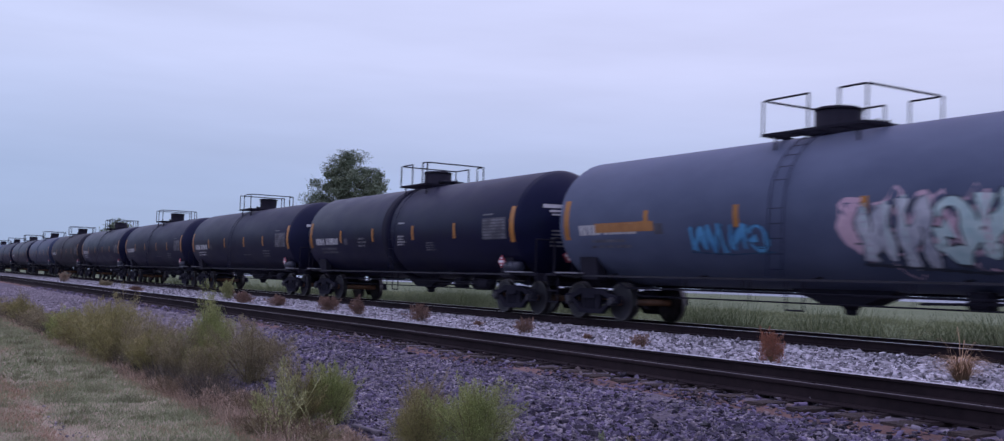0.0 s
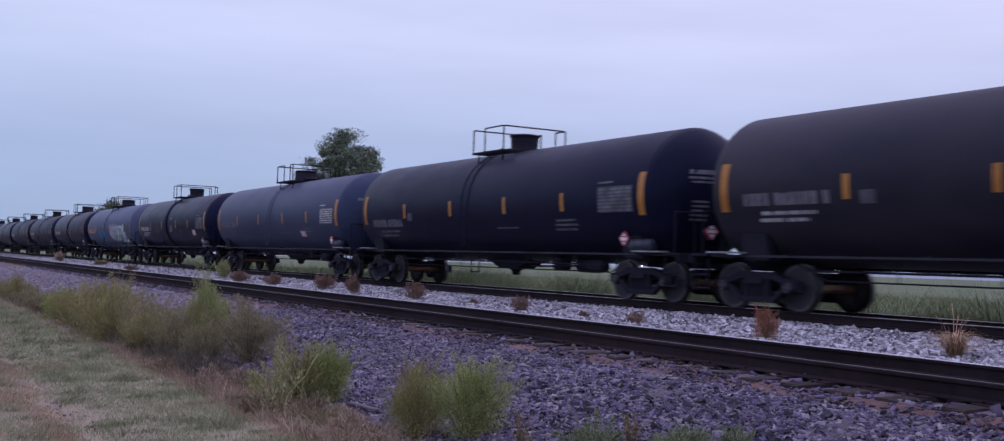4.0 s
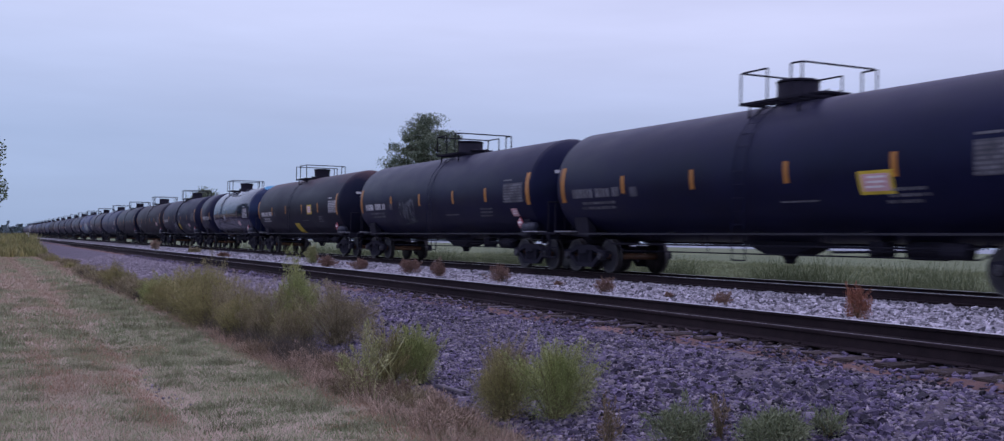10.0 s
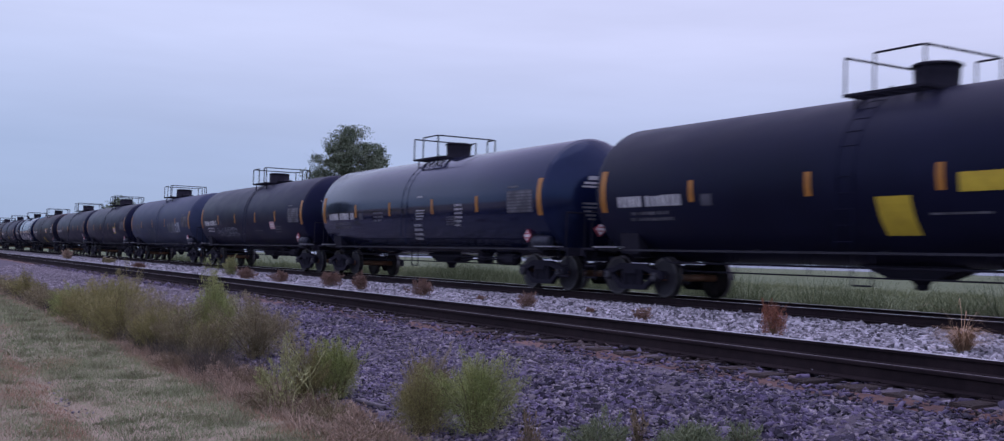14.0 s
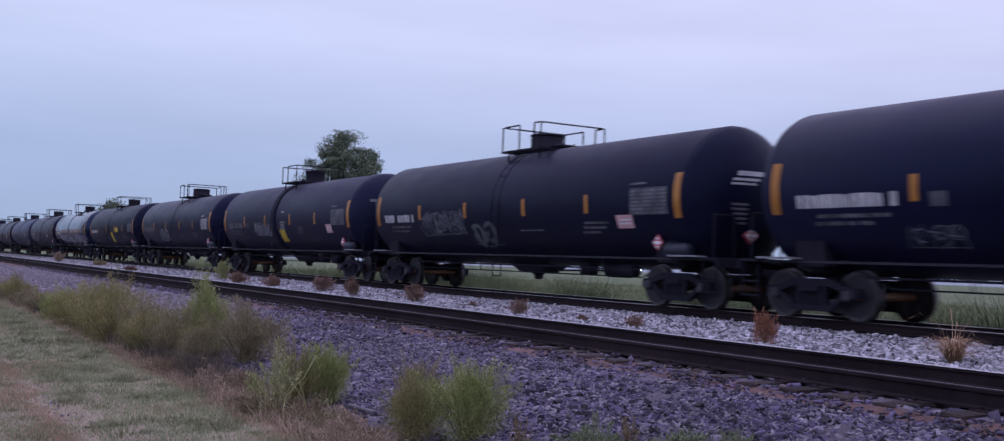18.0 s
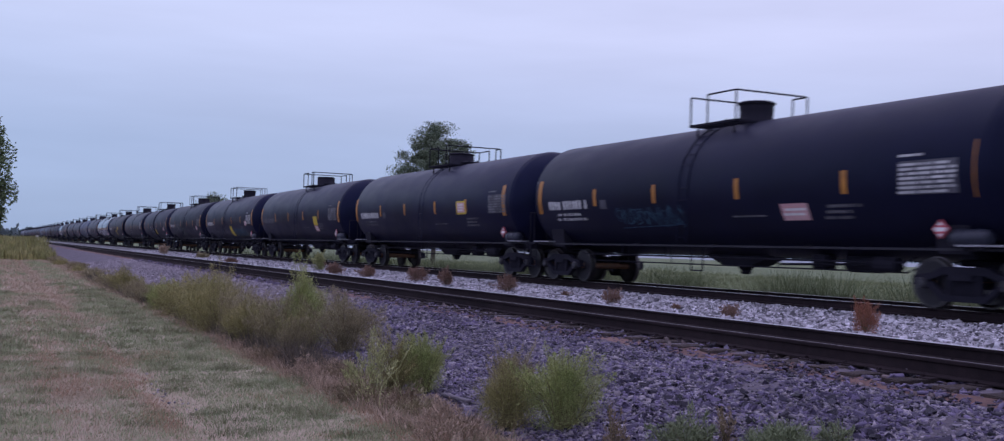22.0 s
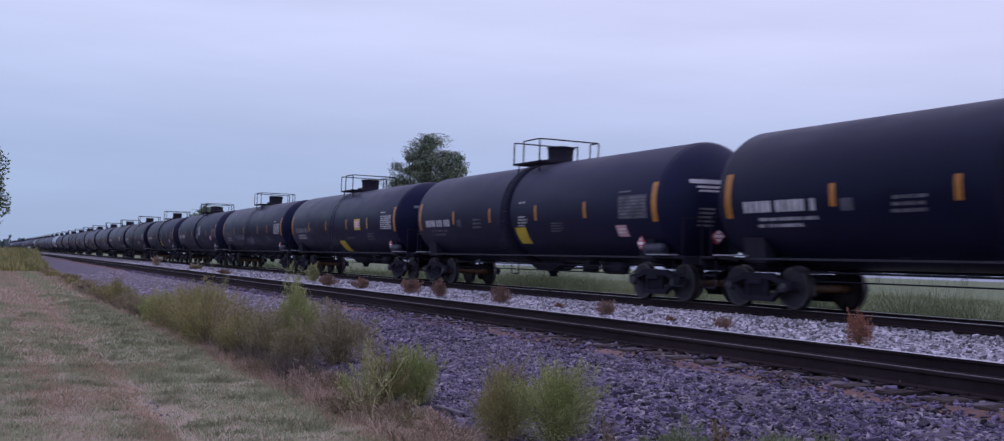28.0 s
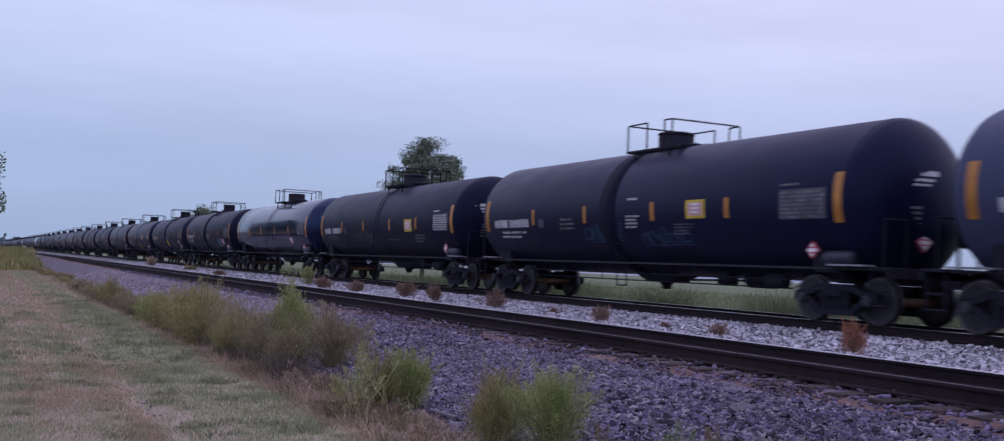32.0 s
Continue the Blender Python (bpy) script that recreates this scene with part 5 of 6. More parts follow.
def tufts(name, x0, x1, areas, mat_, seed, label, lean_=0.9, keep=None):
    """Grass in tufts of many blades. areas: (y0, y1, tufts, blades in each, height, width, spread)."""
    rng = np.random.RandomState(seed)
    vs = []
    for y0, y1, n, m, h, w, wide in areas:
        x, y = rng.uniform(x0, x1, n), rng.uniform(y0, y1, n)
        if keep is not None:
            k = keep(x, y, rng)
            x, y = x[k], y[k]
        big = rng.uniform(0.5, 1.5, len(x))
        x, y, big = np.repeat(x, m), np.repeat(y, m), np.repeat(big, m)
        n = len(x)
        ox, oy = rng.normal(0, 1, n), rng.normal(0, 1, n)
        hh = h * big * rng.uniform(0.5, 1.2, n) * np.exp(-0.25 * (ox * ox + oy * oy))
        b = np.arctan2(oy, ox) + rng.normal(0, 0.7, n)
        d = rng.uniform(0.1, lean_, n) * hh
        x, y = x + ox * wide * big, y + oy * wide * big * 0.8
        a, ww = rng.uniform(0, 2 * np.pi, n), w * rng.uniform(0.6, 1.4, n)
        side = np.stack([np.cos(a) * ww, np.sin(a) * ww, np.zeros(n)], 1) * 0.5
        root = np.stack([x, y, flat(x, y) - 0.01], 1)
        tip = root + np.stack([np.cos(b) * d, np.sin(b) * d, hh], 1)
        vs.append(np.stack([root - side, root + side, tip], 1).reshape(-1, 3))
    v = np.concatenate(vs)
    return tagged(mesh_of(name, v, np.arange(len(v)).reshape(-1, 3), [mat_]), label, "grass", kind="stuff")


tufts("grass_tufts", -1.2, 3.5, ((6.5, 17, 560, 110, 0.07, 0.009, 0.085), (17, 40, 520, 60, 0.10, 0.018, 0.10)), M_TUFT, 51, "darker green tufts in the mown grass", 0.9, lambda x, y, r: dryness(x, y) + r.uniform(-0.1, 0.1, len(x)) < 0.5)
tufts("dry_tufts", 3.25, 4.15, ((6.5, 18, 520, 70, 0.15, 0.007, 0.055), (18, 60, 200, 40, 0.14, 0.014, 0.10)), M_STRAW, 52, "dry straw tufts along the ballast edge", 1.3, lambda x, y, r: (y > 12) | (x < 3.85) | (patches(x, y, 0.5, 41) > 0.62))
blades("verge_grass", 3.2, 4.1, ((6.5, 18, 4500, 0.09, 0.008), (18, 60, 3500, 0.11, 0.016)), M_TUFT, 55, "sparse green grass in the dry verge", flat, 1.2, lambda x, y, r: patches(x, y, 0.5, 19) > 0.55)
blades("verge_straw", 3.28, 4.2, ((6.5, 15, 13000, 0.075, 0.009), (15, 60, 4000, 0.10, 0.014)), M_REDWEED, 42, "reddish dry litter along the ballast edge", flat, 1.6, lambda x, y, r: (patches(x, y, 0.6, 9) + 0.5 * r.uniform(0, 1, len(x)) > 0.45) & ((y > 12) | (x < 3.85)))
tufts("tall_grass", 19.3, 36, ((45, 110, 800, 24, 0.5, 0.035, 0.5),), M_TALL, 43, "green grass behind the tracks", 1.6)
# Dark tufts added to darken the foot of the weed row.
M_UNDER = leaf_material("weed_foot_dark_tuft", (0.075, 0.062, 0.05), (0.15, 0.125, 0.095), 0.35)
tufts("undergrowth", 3.5, 4.0, ((12.5, 28, 420, 60, 0.30, 0.010, 0.08), (28, 45, 200, 40, 0.26, 0.02, 0.12)), M_UNDER, 56, "dark low tufts at the foot of the weeds", 0.9)
tufts("weed_clumps", 20.0, 27, ((4, 50, 620, 190, 1.3, 0.013, 0.30), (50, 110, 160, 90, 1.1, 0.045, 0.5)), M_TALL, 54, "uneven clumps of tall weeds behind the tracks", 1.1, lambda x, y, r: patches(x, y, 3.3, 14) + 0.35 * patches(x, y, 1.0, 24) > 0.74)
tufts("tall_grass", 19.8, 28, ((4, 45, 260, 150, 1.1, 0.010, 0.3), (45, 110, 160, 60, 1.1, 0.035, 0.4)), M_FIELDG, 53, "taller yellow-green grass clumps behind the tracks", 1.2, lambda x, y, r: patches(x, y, 2.9, 12) + 0.3 * patches(x, y, 0.9, 22) > 0.64)
tufts("field_grass", 29, 60, ((4, 60, 1500, 50, 0.42, 0.014, 0.45), (60, 120, 700, 40, 0.4, 0.04, 0.6)), M_FIELDG, 44, "soft green field grass", 2.0)


M_DARKWEED = leaf_material("dark_tall_weeds", (0.045, 0.062, 0.03), (0.095, 0.115, 0.056), 0.35)
tufts("dark_weeds", 19.6, 27, ((4, 50, 330, 150, 1.2, 0.014, 0.30),), M_DARKWEED, 48, "darker clumps of tall weeds behind the tracks", 1.5, lambda x, y, r: patches(x, y, 2.8, 15) > 0.54)


# ---- plants ----
def leaf_cloud(centres, rng, size, slim=0.35, up=0.3):
    """Single pointed leaves at the given places."""
    n = len(centres)
    d = rng.normal(size=(n, 3))
    d[:, 2] = d[:, 2] * 0.7 + up
    d /= np.linalg.norm(d, axis=1)[:, None]
    s = np.cross(d, rng.normal(size=(n, 3)))
    s /= np.linalg.norm(s, axis=1)[:, None] + 1e-9
    ln = (size * rng.uniform(0.55, 1.35, n))[:, None]
    v = np.stack([centres, centres + d * ln * 0.5 + s * ln * slim * 0.5, centres + d * ln, centres + d * ln * 0.5 - s * ln * slim * 0.5], 1)
    f = np.arange(4 * n).reshape(n, 4)
    return v.reshape(-1, 3), f


def sticks(segs, sides=4):
    """Thin tapered limbs: (from, to, radius, radius)."""
    vs, fs, base = [], [], 0
    for a, b, ra, rb in segs:
        a, b = np.asarray(a, float), np.asarray(b, float)
        d = b - a
        d = d / (np.linalg.norm(d) + 1e-9)
        s = np.cross(d, (0.31, 0.77, 0.2))
        s /= np.linalg.norm(s) + 1e-9
        q = np.cross(d, s)
        for c, r in ((a, ra), (b, rb)):
            for i in range(sides):
                t = 2 * math.pi * i / sides
                vs.append(c + r * (math.cos(t) * s + math.sin(t) * q))
        for i in range(sides):
            j = (i + 1) % sides
            fs.append((base + i, base + j, base + sides + j, base + sides + i))
        base += 2 * sides
    return np.array(vs), np.array(fs)


M_STEM = material("weed_stem", (0.13, 0.10, 0.05), (0.24, 0.20, 0.10), 0.85, grain=9, stain=2, bump=0.1)
M_BARK = material("tree_bark", (0.045, 0.036, 0.03), (0.10, 0.08, 0.066), 0.95, grain=8, stain=1.2, bump=0.6)
L_GREEN = leaf_material("green_weed_leaf", (0.2379, 0.2863, 0.09367), (0.4163, 0.4294, 0.1709))
L_OLIVE = leaf_material("olive_weed_leaf", (0.226, 0.2152, 0.08602), (0.3925, 0.3398, 0.1505))
L_BROWN = leaf_material("browned_weed_leaf", (0.2261, 0.1909, 0.1124), (0.3674, 0.3162, 0.1853))
L_SAGE = leaf_material("grey_green_weed_leaf", (0.15, 0.182, 0.095), (0.25, 0.275, 0.16))
L_LIME = leaf_material("yellow_green_weed_leaf", (0.29, 0.305, 0.125), (0.43, 0.42, 0.21))
L_TREE = leaf_material("tree_leaf", (0.1065, 0.1392, 0.09249), (0.1959, 0.2321, 0.1542), 0.22)
L_TREE2 = leaf_material("dark_tree_leaf", (0.07598, 0.1144, 0.05063), (0.1519, 0.1924, 0.0861), 0.4)


def shrub(x, y, w, h, leaf, count, seed, label, name="weed_bush", size=0.03, slim=0.22, stems=26, z=None, spire=0.0, open_=0.0):
    """A many-stemmed weed: stems that fan out into a lumpy rounded mass of fine upward leaves, with feathery sprays.
    spire: how far it narrows to the top; open_: how bare its stems are."""
    rng = np.random.RandomState(seed)
    stems = stems if open_ or name != "weed_bush" else 64
    z = float(profile_z(near_profile, x)) if z is None and x > 3.9 else (z or 0.0)
    thing = empty(name)
    thing.matrix_basis = pose(x, y, z - 0.02)
    bumps = rng.normal(size=(12, 3)) * np.array([1, 1, 0.8]) + np.array([0, 0, 0.3])
    bumps /= np.linalg.norm(bumps, axis=1)[:, None]
    gain = rng.uniform(-0.45, 0.5, 12)
    half = np.array([w * 0.5, w * 0.5, h * 0.56])
    mid = np.array([0, 0, h * 0.40])

    def reach(d):
        r = 1 + (gain[None] * np.exp((d @ bumps.T - 1) * 7)).sum(1)
        p = d * r[:, None] * half
        up = np.clip(p[:, 2:] / (h * 0.6), 0, 1)
        p[:, :2] *= 1 - spire * up
        return p

    m = int(count * (0.5 if not open_ else 0.3))
    d = rng.normal(size=(m, 3))
    d /= np.linalg.norm(d, axis=1)[:, None]
    pts = mid + reach(d) * (rng.uniform(0, 1, m) ** 0.5 * 0.80)[:, None] + rng.normal(size=(m, 3)) * 0.06 * w
    out = d * 0.55
    if open_:
        keep = rng.uniform(0, 1, m) > open_
        pts, out = pts[keep], out[keep]
    segs, sp, so = [], [], []
    tips = rng.normal(size=(stems, 3))
    tips[:, 2] = np.abs(tips[:, 2]) + 0.25
    tips /= np.linalg.norm(tips, axis=1)[:, None]
    ends = mid + reach(tips) * rng.uniform(0.7, 1.38, stems)[:, None]
    r = 0.004 + 0.004 * h
    wisps = rng.uniform(0, 1, stems) < 0.16
    ends[wisps] = mid + (ends[wisps] - mid) * 1.22
    for p2 in ends:
        p0 = np.array([rng.uniform(-0.12, 0.12) * w, rng.uniform(-0.12, 0.12) * w, 0])
        p1 = p0 * 0.5 + p2 * 0.5 + np.array([0, 0, 0.1 * h])
        segs += [(p0, p1, r, r * 0.6), (p1, p2, r * 0.6, r * 0.2)]
        k = max(6, count // (2 * stems))
        t = rng.uniform(0.0, 1.0, k)
        sp.append(p1 + (p2 - p1) * t[:, None] + rng.normal(size=(k, 3)) * (0.085 * w * (1.12 - t))[:, None])
        so.append(np.repeat([(p2 - p1) / np.linalg.norm(p2 - p1) * 0.8], k, 0))
    v, f = sticks(segs, 3)
    tagged(mesh_of("stem", v, f, [M_STEM], thing), kind="stuff")
    pts, out = np.concatenate([pts] + sp), np.concatenate([out] + so)
    ok = pts[:, 2] > 0.015
    pts, out = pts[ok], out[ok]
    n = len(pts)
    d = rng.normal(size=(n, 3)) * 0.55 + out + np.array([0, 0, 0.55])
    d /= np.linalg.norm(d, axis=1)[:, None]
    s = np.cross(d, rng.normal(size=(n, 3)))
    s /= np.linalg.norm(s, axis=1)[:, None] + 1e-9
    ln = (size * rng.uniform(0.5, 1.5, n))[:, None]
    v = np.stack([pts, pts + d * ln * 0.5 + s * ln * slim * 0.5, pts + d * ln, pts + d * ln * 0.5 - s * ln * slim * 0.5], 1)
    tagged(mesh_of("foliage", v.reshape(-1, 3), np.arange(4 * n).reshape(n, 4), [leaf], thing), kind="stuff")
    return tagged(thing, label, "weed bush", "weeds on the ballast edge")


for x, y, w, h, leaf, n, size, spire, words in (
        (4.43, 7.85, 0.60, 0.59, L_GREEN, 18000, 0.026, 0.25, "dense light green weed bush on the ballast"),
        (4.08, 8.2, 0.54, 0.53, L_OLIVE, 11000, 0.026, 0.25, "loose olive-brown weed bush on the ballast"),
        (4.36, 8.75, 0.44, 0.58, L_BROWN, 8000, 0.026, 0.35, "thin brownish weed behind a green bush"),
        (4.14, 10.4, 0.50, 0.60, L_GREEN, 12000, 0.028, 0.2, "green weed bush at the grass edge"),
        (3.86, 10.5, 0.42, 0.56, L_OLIVE, 8000, 0.028, 0.2, "olive weed with thin arching twigs"),
        (4.50, 14.2, 0.84, 0.78, L_BROWN, 17000, 0.032, 0.1, "broad brownish weed bush on the ballast"),
        (4.24, 15.4, 0.86, 1.06, L_GREEN, 19000, 0.034, 0.75, "tall pointed olive weed bush standing above the rest"),
        (4.02, 14.9, 0.50, 0.66, L_OLIVE, 7000, 0.032, 0.3, "olive weed beside the tall bush"),
        (3.84, 14.5, 0.50, 0.52, L_BROWN, 5000, 0.03, 0.3, "browned weed with bare stems"),
        (3.84, 15.4, 0.62, 0.72, L_BROWN, 9000, 0.034, 0.2, "browned weed bush in the row"),
        (3.66, 16.5, 0.74, 0.70, L_OLIVE, 11000, 0.034, 0.2, "rounded olive weed bush at the grass edge"),
        (3.86, 17.5, 0.92, 0.80, L_BROWN, 13000, 0.036, 0.2, "brownish weed bush in the row"),
        (3.55, 18.7, 1.00, 0.84, L_OLIVE, 14000, 0.038, 0.15, "olive weed bush with a browned crown"),
        (3.72, 19.9, 1.10, 0.98, L_OLIVE, 15000, 0.04, 0.2, "olive weed bush in the row"),
        (3.74, 21.3, 1.05, 0.86, L_OLIVE, 12000, 0.042, 0.2, "olive weed bush in the row"),
        (3.58, 22.8, 0.90, 0.68, L_OLIVE, 8000, 0.045, 0.2, "low olive weed bush"),
        (3.55, 24.6, 0.80, 0.66, L_GREEN, 7000, 0.048, 0.2, "green and olive weed bush"),
        (3.66, 27.5, 0.80, 0.46, L_BROWN, 5000, 0.05, 0.1, "low browned weeds at the grass edge"),
        (3.70, 30.2, 0.85, 0.42, L_BROWN, 4000, 0.055, 0.1, "low browned weeds at the grass edge"),
        (3.72, 33.3, 0.85, 0.62, L_OLIVE, 5000, 0.06, 0.2, "olive weeds at the grass edge"),
        (3.66, 36.6, 0.90, 0.40, L_BROWN, 3500, 0.065, 0.1, "low browned weeds along the ballast")):
    shrub(x, y, w * (1.12 if y < 12 else 1.3), h * 1.04, leaf, int(n * (2.6 if y < 12 else 2.0)), int(x * 100 + y * 10), words, size=size * (0.7 if y < 12 else 0.8), spire=spire, slim=0.19)
shrub(3.44, 9.95, 0.44, 0.68, L_LIME, 1900, 6, "sprawling yellow-green weed with bare branches", size=0.034, stems=7, open_=0.35)
shrub(3.58, 10.4, 0.42, 0.58, L_LIME, 1500, 26, "thin yellow-green weed with bent twigs", size=0.034, stems=6, open_=0.4)
for x, y, s in ((3.45, 9.75, 5), (3.72, 9.85, 9)):
    bm = bmesh.new()
    brnd = random.Random(s)
    for i in range(2):
        p = Vector((0, 0, 0))
        d = Vector((brnd.uniform(-0.5, 0.5), brnd.uniform(-0.5, 0.5), 1)).normalized()
        pts = [p.copy()]
        for _ in range(6):
            p += d * 0.13
            d = (d + Vector((brnd.uniform(-0.5, 0.5), brnd.uniform(-0.5, 0.5), brnd.uniform(-0.1, 0.2)))).normalized()
            pts.append(p.copy())
        pipe(bm, pts, 0.0034, 4)
    twig = empty("bare_twigs")
    twig.matrix_basis = pose(x, y, 0.0)
    tagged(part("branch", bm, L_LIME, twig), kind="stuff")
    tagged(twig, "pale yellow-green bent bare branches of a weed", "weed")
prng = random.Random(4)
for i in range(11):
    yy = 40 + i * 4.2
    shrub(3.85 + prng.uniform(-0.25, 0.25), yy, prng.uniform(0.7, 1.2), prng.uniform(0.2, 0.36), prng.choice((L_OLIVE, L_BROWN)), 1400, 60 + i, "low weeds far along the ballast edge", size=0.08, stems=10)
for i in range(14):
    yy = 8.0 + i * 0.55
    shrub(3.5 + prng.uniform(-0.22, 0.3), yy + prng.uniform(-0.4, 0.4), prng.uniform(0.35, 0.7), prng.uniform(0.16, 0.34), prng.choice((M_REDWEED, M_REDWEED, L_BROWN, M_STRAW)), 1100, 100 + i, "dry reddish weed tuft in the verge", "dry_weed", size=0.04, slim=0.16, stems=14, z=0.01)
for x, y, w, h, leaf, n in ((3.66, 8.6, 0.44, 0.26, M_STRAW, 2600), (3.85, 9.3, 0.4, 0.2, M_STRAW, 1500), (4.58, 6.3, 0.5, 0.28, L_SAGE, 6500), (4.96, 5.75, 0.62, 0.26, L_SAGE, 8500), (4.15, 6.6, 0.2, 0.40, M_REDWEED, 900), (4.82, 6.15, 0.16, 0.38, M_REDWEED, 700), (5.35, 5.6, 0.25, 0.2, L_SAGE, 1500)):
    shrub(x, y, w, h, leaf, n, int(x * 100 + y * 10), "small weed growing out of the crushed stone", "small_weed", size=0.028, stems=16)
# an old plank half sunk in the stones
plank = bmesh.new()
box(plank, 0, 0, 0, 0.62, 0.055, 0.03, bevel=0.006)
for v in plank.verts:
    v.co.z += 0.012 * math.sin(v.co.x * 9)
M_BOARD = material("weathered_grey_wood", (0.112, 0.1, 0.1148), (0.208, 0.188, 0.205), 0.9, grain=14, stain=2, bump=0.4, spec=0.2, stretch=(1, 6, 1))
board = part("board", plank, M_BOARD)
board.matrix_basis = pose(4.22, 9.66, float(profile_z(near_profile, 4.22)) + 0.05, 0, 2, 92)
tagged(board, "weathered grey board lying in the crushed stone", "board")
# weeds between the tracks
for x, y, w, h, leaf, n, words in ((12.4, 43.0, 0.9, 0.85, L_LIME, 1300, "yellow-green weed between the tracks"), (11.6, 38.2, 1.0, 0.4, M_DULLWEED, 900, "low dry brownish weed between the tracks"), (11.8, 34.9, 0.9, 0.42, M_DULLWEED, 900, "low dry brownish weed between the tracks"), (12.2, 31.2, 1.1, 0.5, M_DULLWEED, 1100, "dry red-brown weed between the tracks"), (12.0, 28.4, 0.75, 0.5, M_DULLWEED, 900, "dry red-brown weed between the tracks"), (12.05, 24.5, 1.0, 0.42, M_DULLWEED, 1000, "dry red-brown weed between the tracks"), (11.9, 19.1, 0.7, 0.36, M_DULLWEED, 700, "low dry brownish weed between the tracks"), (11.7, 14.9, 0.5, 0.24, M_DULLWEED, 500, "small dry brown weed between the tracks"), (11.6, 11.6, 0.46, 0.52, M_RUSTWEED, 1500, "rust-red dry weed between the tracks"), (12.2, 17.2, 0.3, 0.12, M_DULLWEED, 200, "small dry brown weed between the tracks"), (12.5, 22.2, 0.3, 0.12, M_DULLWEED, 200, "small dry brown weed between the tracks"), (11.4, 56, 0.9, 0.24, M_DULLWEED, 600, "dry reddish weeds far between the tracks"), (12.3, 70, 1.0, 0.28, L_BROWN, 600, "dry brown weeds far between the tracks"), (12.2, 86, 1.2, 0.7, M_STRAW, 600, "pale dry weeds far between the tracks")):
    shrub(x, y, w * (0.65 if y > 14 else 0.95), h * 0.95, leaf, n * 4, int(y * 10), words, "dry_weed", size=0.018 + 0.0012 * y, slim=0.2, stems=22, z=float(profile_z(far_profile, x)))
tuft = empty("grass_tuft")
tuft.matrix_basis = pose(12.05, 8.70, float(profile_z(far_profile, 12.05)) - 0.01)
grng = np.random.RandomState(77)
gv, gf = [], []
for i in range(420):
    # a fountain of arching straws
    ang, out = grng.uniform(0, 2 * np.pi), grng.uniform(0.05, 0.46)
    tall = grng.uniform(0.14, 0.36) if i > 12 else grng.uniform(0.45, 0.72)
    if i <= 12:
        out *= 1.3
    d, s = np.array([math.cos(ang), math.sin(ang), 0]), np.array([-math.sin(ang), math.cos(ang), 0]) * 0.0035
    r0 = d * grng.uniform(0, 0.07)
    pts = [r0, r0 + d * out * 0.35 + np.array([0, 0, tall * 0.75]), r0 + d * out * 0.8 + np.array([0, 0, tall]), r0 + d * out * 1.25 + np.array([0, 0, tall * 0.8])]
    k = len(gv)
    for p, q in zip(pts, (1.0, 1.0, 0.8, 0.3)):
        gv += [p - s * q, p + s * q]
    gf += [(k + 2 * m, k + 2 * m + 1, k + 2 * m + 3, k + 2 * m + 2) for m in range(3)]
M_TAN = leaf_material("tan_straw", (0.30, 0.19, 0.11), (0.50, 0.34, 0.21), 0.35)
tagged(mesh_of("straw", gv, gf, [M_TAN], tuft), kind="stuff")
tagged(tuft, "tan straw tuft with long arching stalks between the tracks", "grass tuft")


# ---- trees ----
def tree(x, y, height, crown, count, seed, leaf, label, name="tree", trunk=0.2, size=0.22, low=0.25, clump=0.55):
    """A tapered trunk with forking limbs and a ragged crown of leaf clumps. crown: its half width."""
    rng = np.random.RandomState(seed)
    thing = empty(name)
    thing.matrix_basis = pose(x, y, 0)
    segs = []

    n = 7
    for i in range(n):
        segs.append((np.array([0.04 * math.sin(i), 0.05 * math.cos(i * 1.3), height * 0.85 * i / n]), np.array([0.04 * math.sin(i + 1), 0.05 * math.cos((i + 1) * 1.3), height * 0.85 * (i + 1) / n]), trunk * (1 - i / n * 0.85), trunk * (1 - (i + 1) / n * 0.85)))
    lumps = []
    mid, hz = height * (low + 1) / 2, height * (1 - low) / 2
    while len(lumps) < 190:
        p = rng.uniform(-1, 1, 3)
        q = math.sqrt((p ** 2).sum())
        if 0.25 < q < 1 and p[2] > -0.95:
            wide = crown * (1.0 - 0.25 * max(0, p[2]))
            lumps.append(np.array([p[0] * wide, p[1] * wide, mid + p[2] * hz]))
    segs.append((np.array([0, 0, -0.3]), np.array([0, 0, 0.1]), trunk * 1.15, trunk))
    for p in lumps:
        root = np.array([0, 0, max(height * low * 0.7, p[2] - np.hypot(p[0], p[1]) * 0.9 - 0.1 * height)])
        knee = root * 0.5 + p * 0.5 + rng.normal(size=3) * crown * 0.06
        segs.append((root, knee, trunk * 0.28, trunk * 0.16))
        segs.append((knee, p, trunk * 0.16, trunk * 0.05))
        for _ in range(5):
            segs.append((p, p + rng.normal(size=3) * clump * 0.55, trunk * 0.05, trunk * 0.015))
    lumps = np.array(lumps)
    girth = rng.uniform(0.45, 1.15, len(lumps))
    pick = rng.randint(0, len(lumps), count)
    pts = lumps[pick] + np.clip(rng.normal(size=(count, 3)), -1.7, 1.7) * (clump * 0.62 * girth[pick])[:, None] * np.array([1.1, 1.1, 0.75])
    pts = pts[pts[:, 2] > height * low * 0.5]
    v, f = leaf_cloud(pts, rng, size, 0.5, 0.1)
    tagged(mesh_of("crown", v, f, [leaf], thing, "ragged leafy crown"), kind="stuff")
    v, f = sticks(segs, 6)
    mesh_of("trunk", v, f, [M_BARK], thing, "dark forking trunk and limbs")
    return tagged(thing, label, "tree")


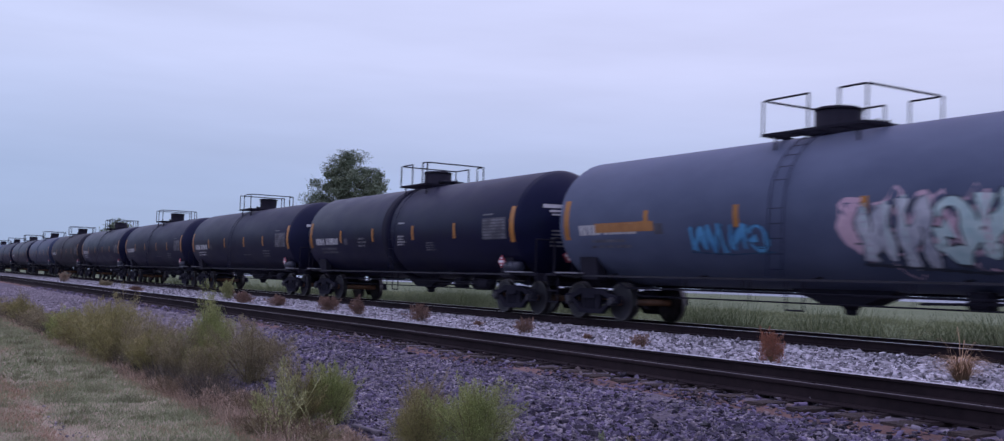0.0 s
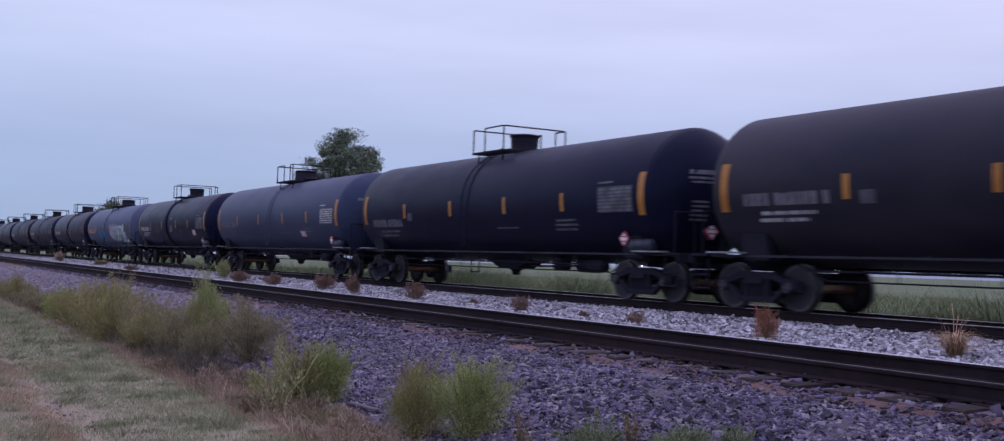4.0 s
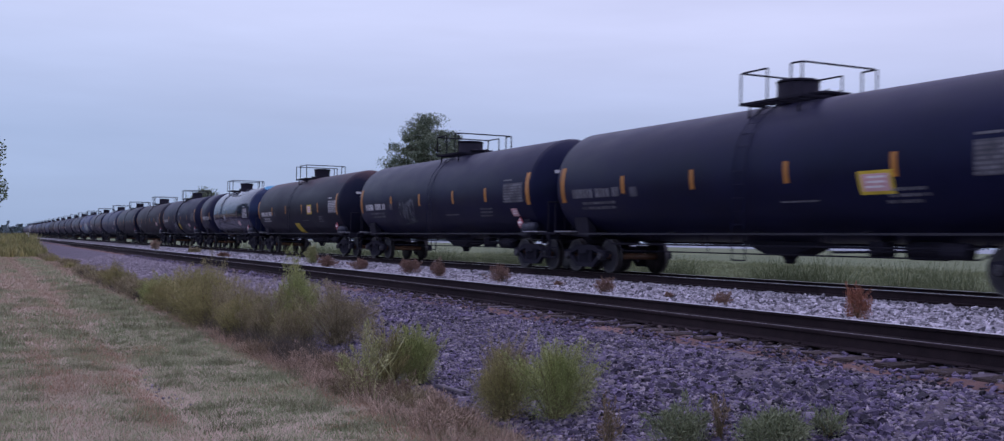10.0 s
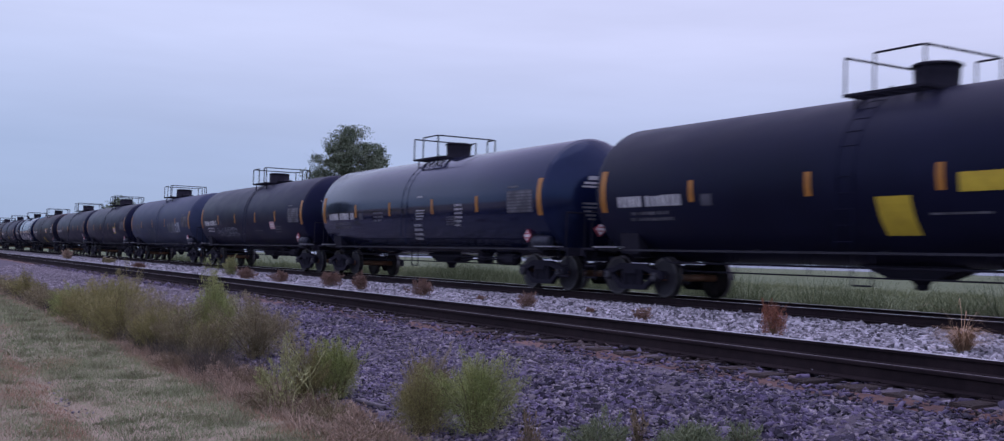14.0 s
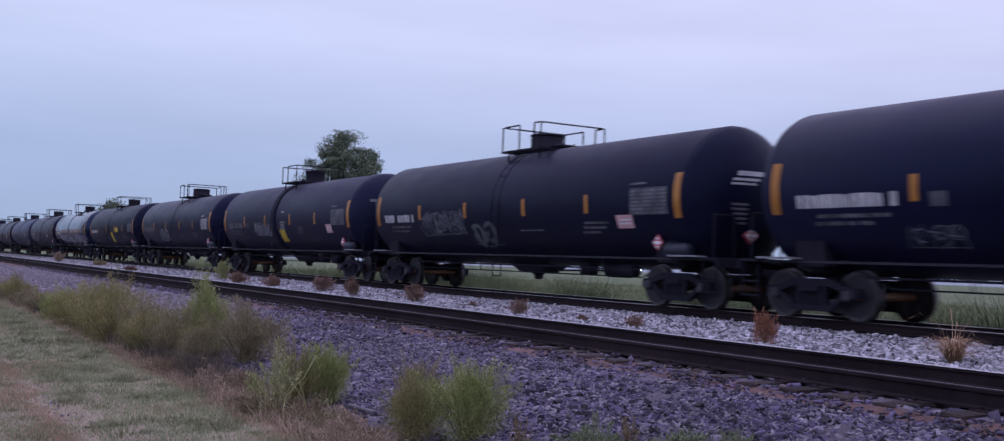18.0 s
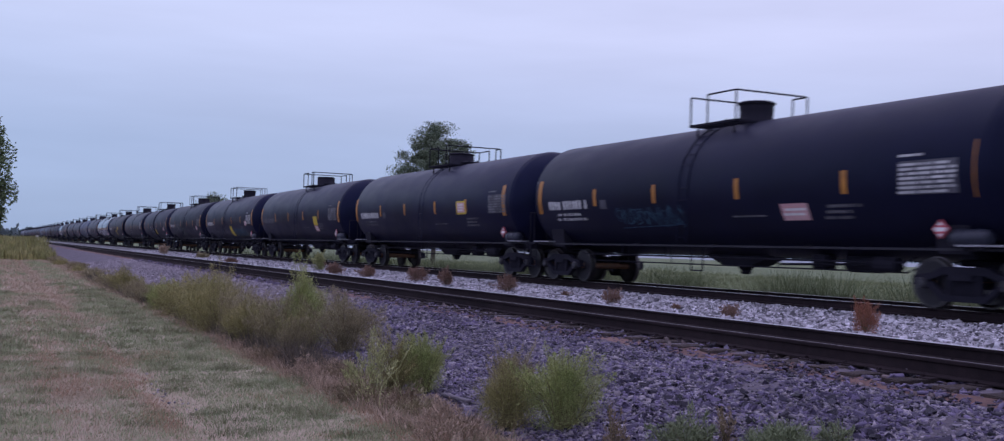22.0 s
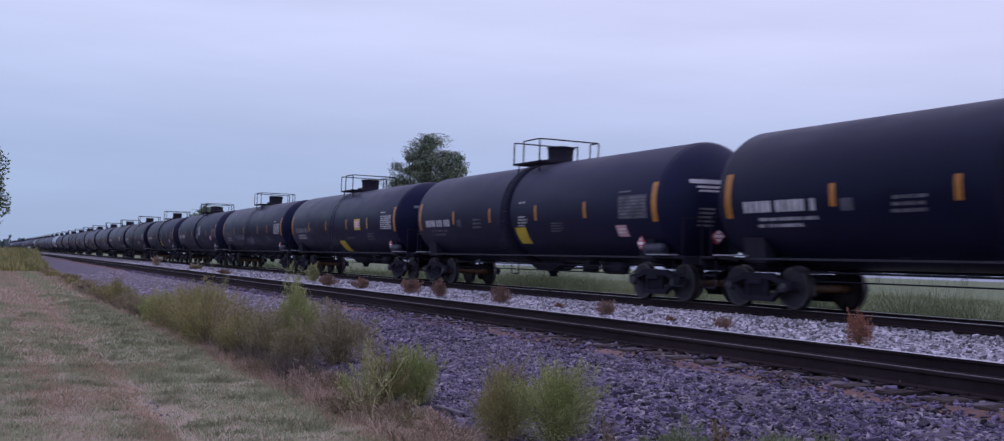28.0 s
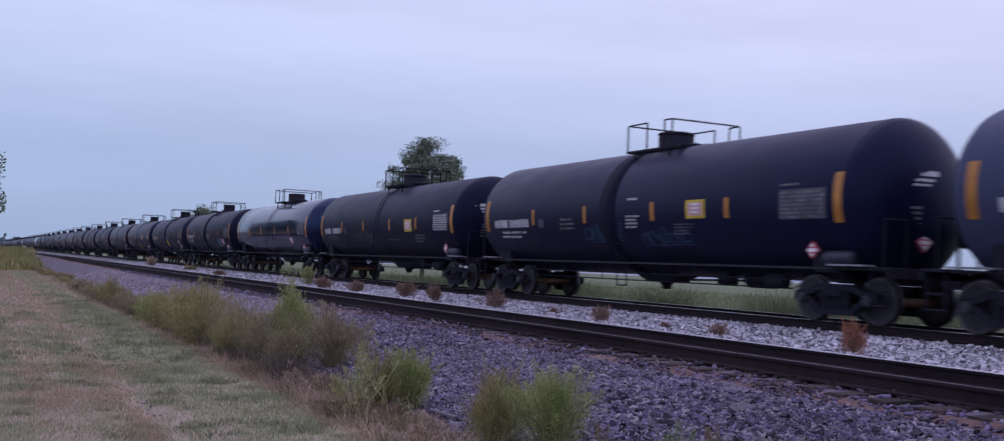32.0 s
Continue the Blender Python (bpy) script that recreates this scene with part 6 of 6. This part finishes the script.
tree(30.5, 75.0, 11.0, 3.35, 62000, 15, L_TREE, "ragged green tree standing behind the train", size=0.14, low=0.34, clump=0.58)
tree(26.3, 141.0, 7.8, 3.0, 7000, 6, L_TREE, "small far tree behind the train", size=0.34, low=0.2, clump=0.7)
tree(-6.4, 130.0, 17.4, 7.7, 110000, 7, L_TREE2, "large green tree beside the grass strip", size=0.38, trunk=0.45, low=0.06, clump=1.9)
tree(-14.0, 138.0, 17.0, 8.0, 24000, 8, L_TREE2, "large dark green tree beside the grass strip", size=0.55, trunk=0.4, low=0.06, clump=1.7)
tree(-2.6, 133.0, 9.0, 3.8, 16000, 9, L_TREE2, "leafy young tree under a larger one", size=0.4, trunk=0.2, low=0.06, clump=1.0)

# weedy bank along the grass strip
blades("bank_weeds", -14, 4.1, ((78, 92, 12000, 0.65, 0.06), (92, 130, 16000, 1.0, 0.09)), M_BANK, 45, "tall weeds on a low bank", lambda x, y: flat(x, y) + 0.55 * np.clip((y - 80) / 14, 0, 1) - 0.02, 0.8)
bv, bf = [], []
for j, (yy, hh) in enumerate(((79, -0.1), (84, 0.2), (90, 0.45), (100, 0.55), (130, 0.55), (180, 0.5), (230, -0.1))):
    for xx, kk in ((-60, 0.5), (-14, 0.9), (0, 1.0), (2.6, 0.9), (3.7, 0.4), (4.3, -0.2)):
        bv.append((xx, yy, hh * kk if kk > 0 else -0.1))
    if j:
        bf += [((j - 1) * 6 + i, (j - 1) * 6 + i + 1, j * 6 + i + 1, j * 6 + i) for i in range(5)]
bank = mesh_of("bank", bv, bf, [M_GRASS])
tagged(bank, "low weedy bank beside the grass strip", "bank", kind="structure")


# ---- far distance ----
# Distance haze is put into the leaf colour as a blue-grey tint.
M_FAR = leaf_material("far_foliage_painted_haze", (0.075, 0.105, 0.115), (0.12, 0.15, 0.16), 0.2)
frng = np.random.RandomState(12)
pts = []
for i in range(260):
    # a belt of far trees round the horizon, broken by gaps
    ang = frng.uniform(radians(-28), radians(75))
    dist = frng.uniform(1500, 1750)
    tall = 3 + 3 * frng.uniform(0, 1) if ang > radians(4) else frng.uniform(8, 15)
    if ang > radians(4) and frng.uniform() < 0.8:
        continue
    c = np.array([math.sin(ang) * dist, math.cos(ang) * dist, 0])
    m = 60
    p = frng.normal(size=(m, 3)) * np.array([9, 9, tall * 0.22])
    p[:, 2] = np.abs(p[:, 2] + tall * 0.45)
    pts.append(c + p)
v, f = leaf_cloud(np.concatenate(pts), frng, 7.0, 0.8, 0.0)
tagged(mesh_of("far_woods", v, f, [M_FAR]), "belt of far trees, haze painted into their leaves", "woods", kind="stuff")

# small white relay box between the tracks, far off
hut = empty("relay_box")
hut.matrix_basis = pose(12.2, 345, 0.5)
bm = bmesh.new()
box(bm, 0, 0, 0.7, 1.0, 1.0, 1.4, bevel=0.03)
part("cabinet", bm, M_CARD, hut)
bm = bmesh.new()
extrude_poly(bm, [(-0.6, 1.4), (0.6, 1.4), (0, 1.62)], "y", -0.6, 0.6)
part("roof", bm, M_CARD, hut)
tagged(hut, "small white relay box beside the track", "relay box")

# a yard lamp far over the field
M_LAMP = bpy.data.materials.new("lamp_glow")
M_LAMP.use_nodes = True
M_LAMP.node_tree.nodes["Principled BSDF"].inputs["Emission Color"].default_value = (1, 0.98, 0.92, 1)
M_LAMP.node_tree.nodes["Principled BSDF"].inputs["Emission Strength"].default_value = 12.0
lamp = empty("yard_lamp")
lamp.matrix_basis = pose(249, 314, -0.1)
bm = bmesh.new()
rod(bm, (0, 0, 0), (0, 0, 1.1), 0.08, 8)
part("pole", bm, M_STEEL, lamp)
bm = bmesh.new()
bmesh.ops.create_uvsphere(bm, u_segments=12, v_segments=8, radius=0.22, matrix=Matrix.Translation((0, 0, 1.25)))
part("bulb", bm, M_LAMP, lamp, "lit white bulb")
tagged(lamp, "lit white yard lamp far across the field", "yard lamp")


# ---- what moves ----
def motions():
    for k, car in CARS.items():
        walk(car, [(t, pose(XF, car_y(k, t), RAIL_F)) for t in (0, 8, 16, 24, 29, 29.5, 30, 30.5, 31, 31.5, 32)])
    # every wheelset rolls with the train; those at one place of their trucks share one roll
    spin = math.degrees(SPEED / FPS / WHEEL_R)
    rolls = {}
    for car in CARS.values():
        for t in car.children:
            for w in t.children:
                if not w.name.startswith("wheelset"):
                    continue
                side = w.location.y > 0
                if side not in rolls:
                    y = w.location.y
                    walk(w, [(i / FPS, pose(0, y, WHEEL_R, -spin * i)) for i in range(frame(32.0))])
                    rolls[side] = w
                else:
                    w.rotation_mode = "QUATERNION"
                    keys = w.animation_data_create()
                    keys.action = rolls[side].animation_data.action
                    keys.action_slot = rolls[side].animation_data.action_slot


motions()
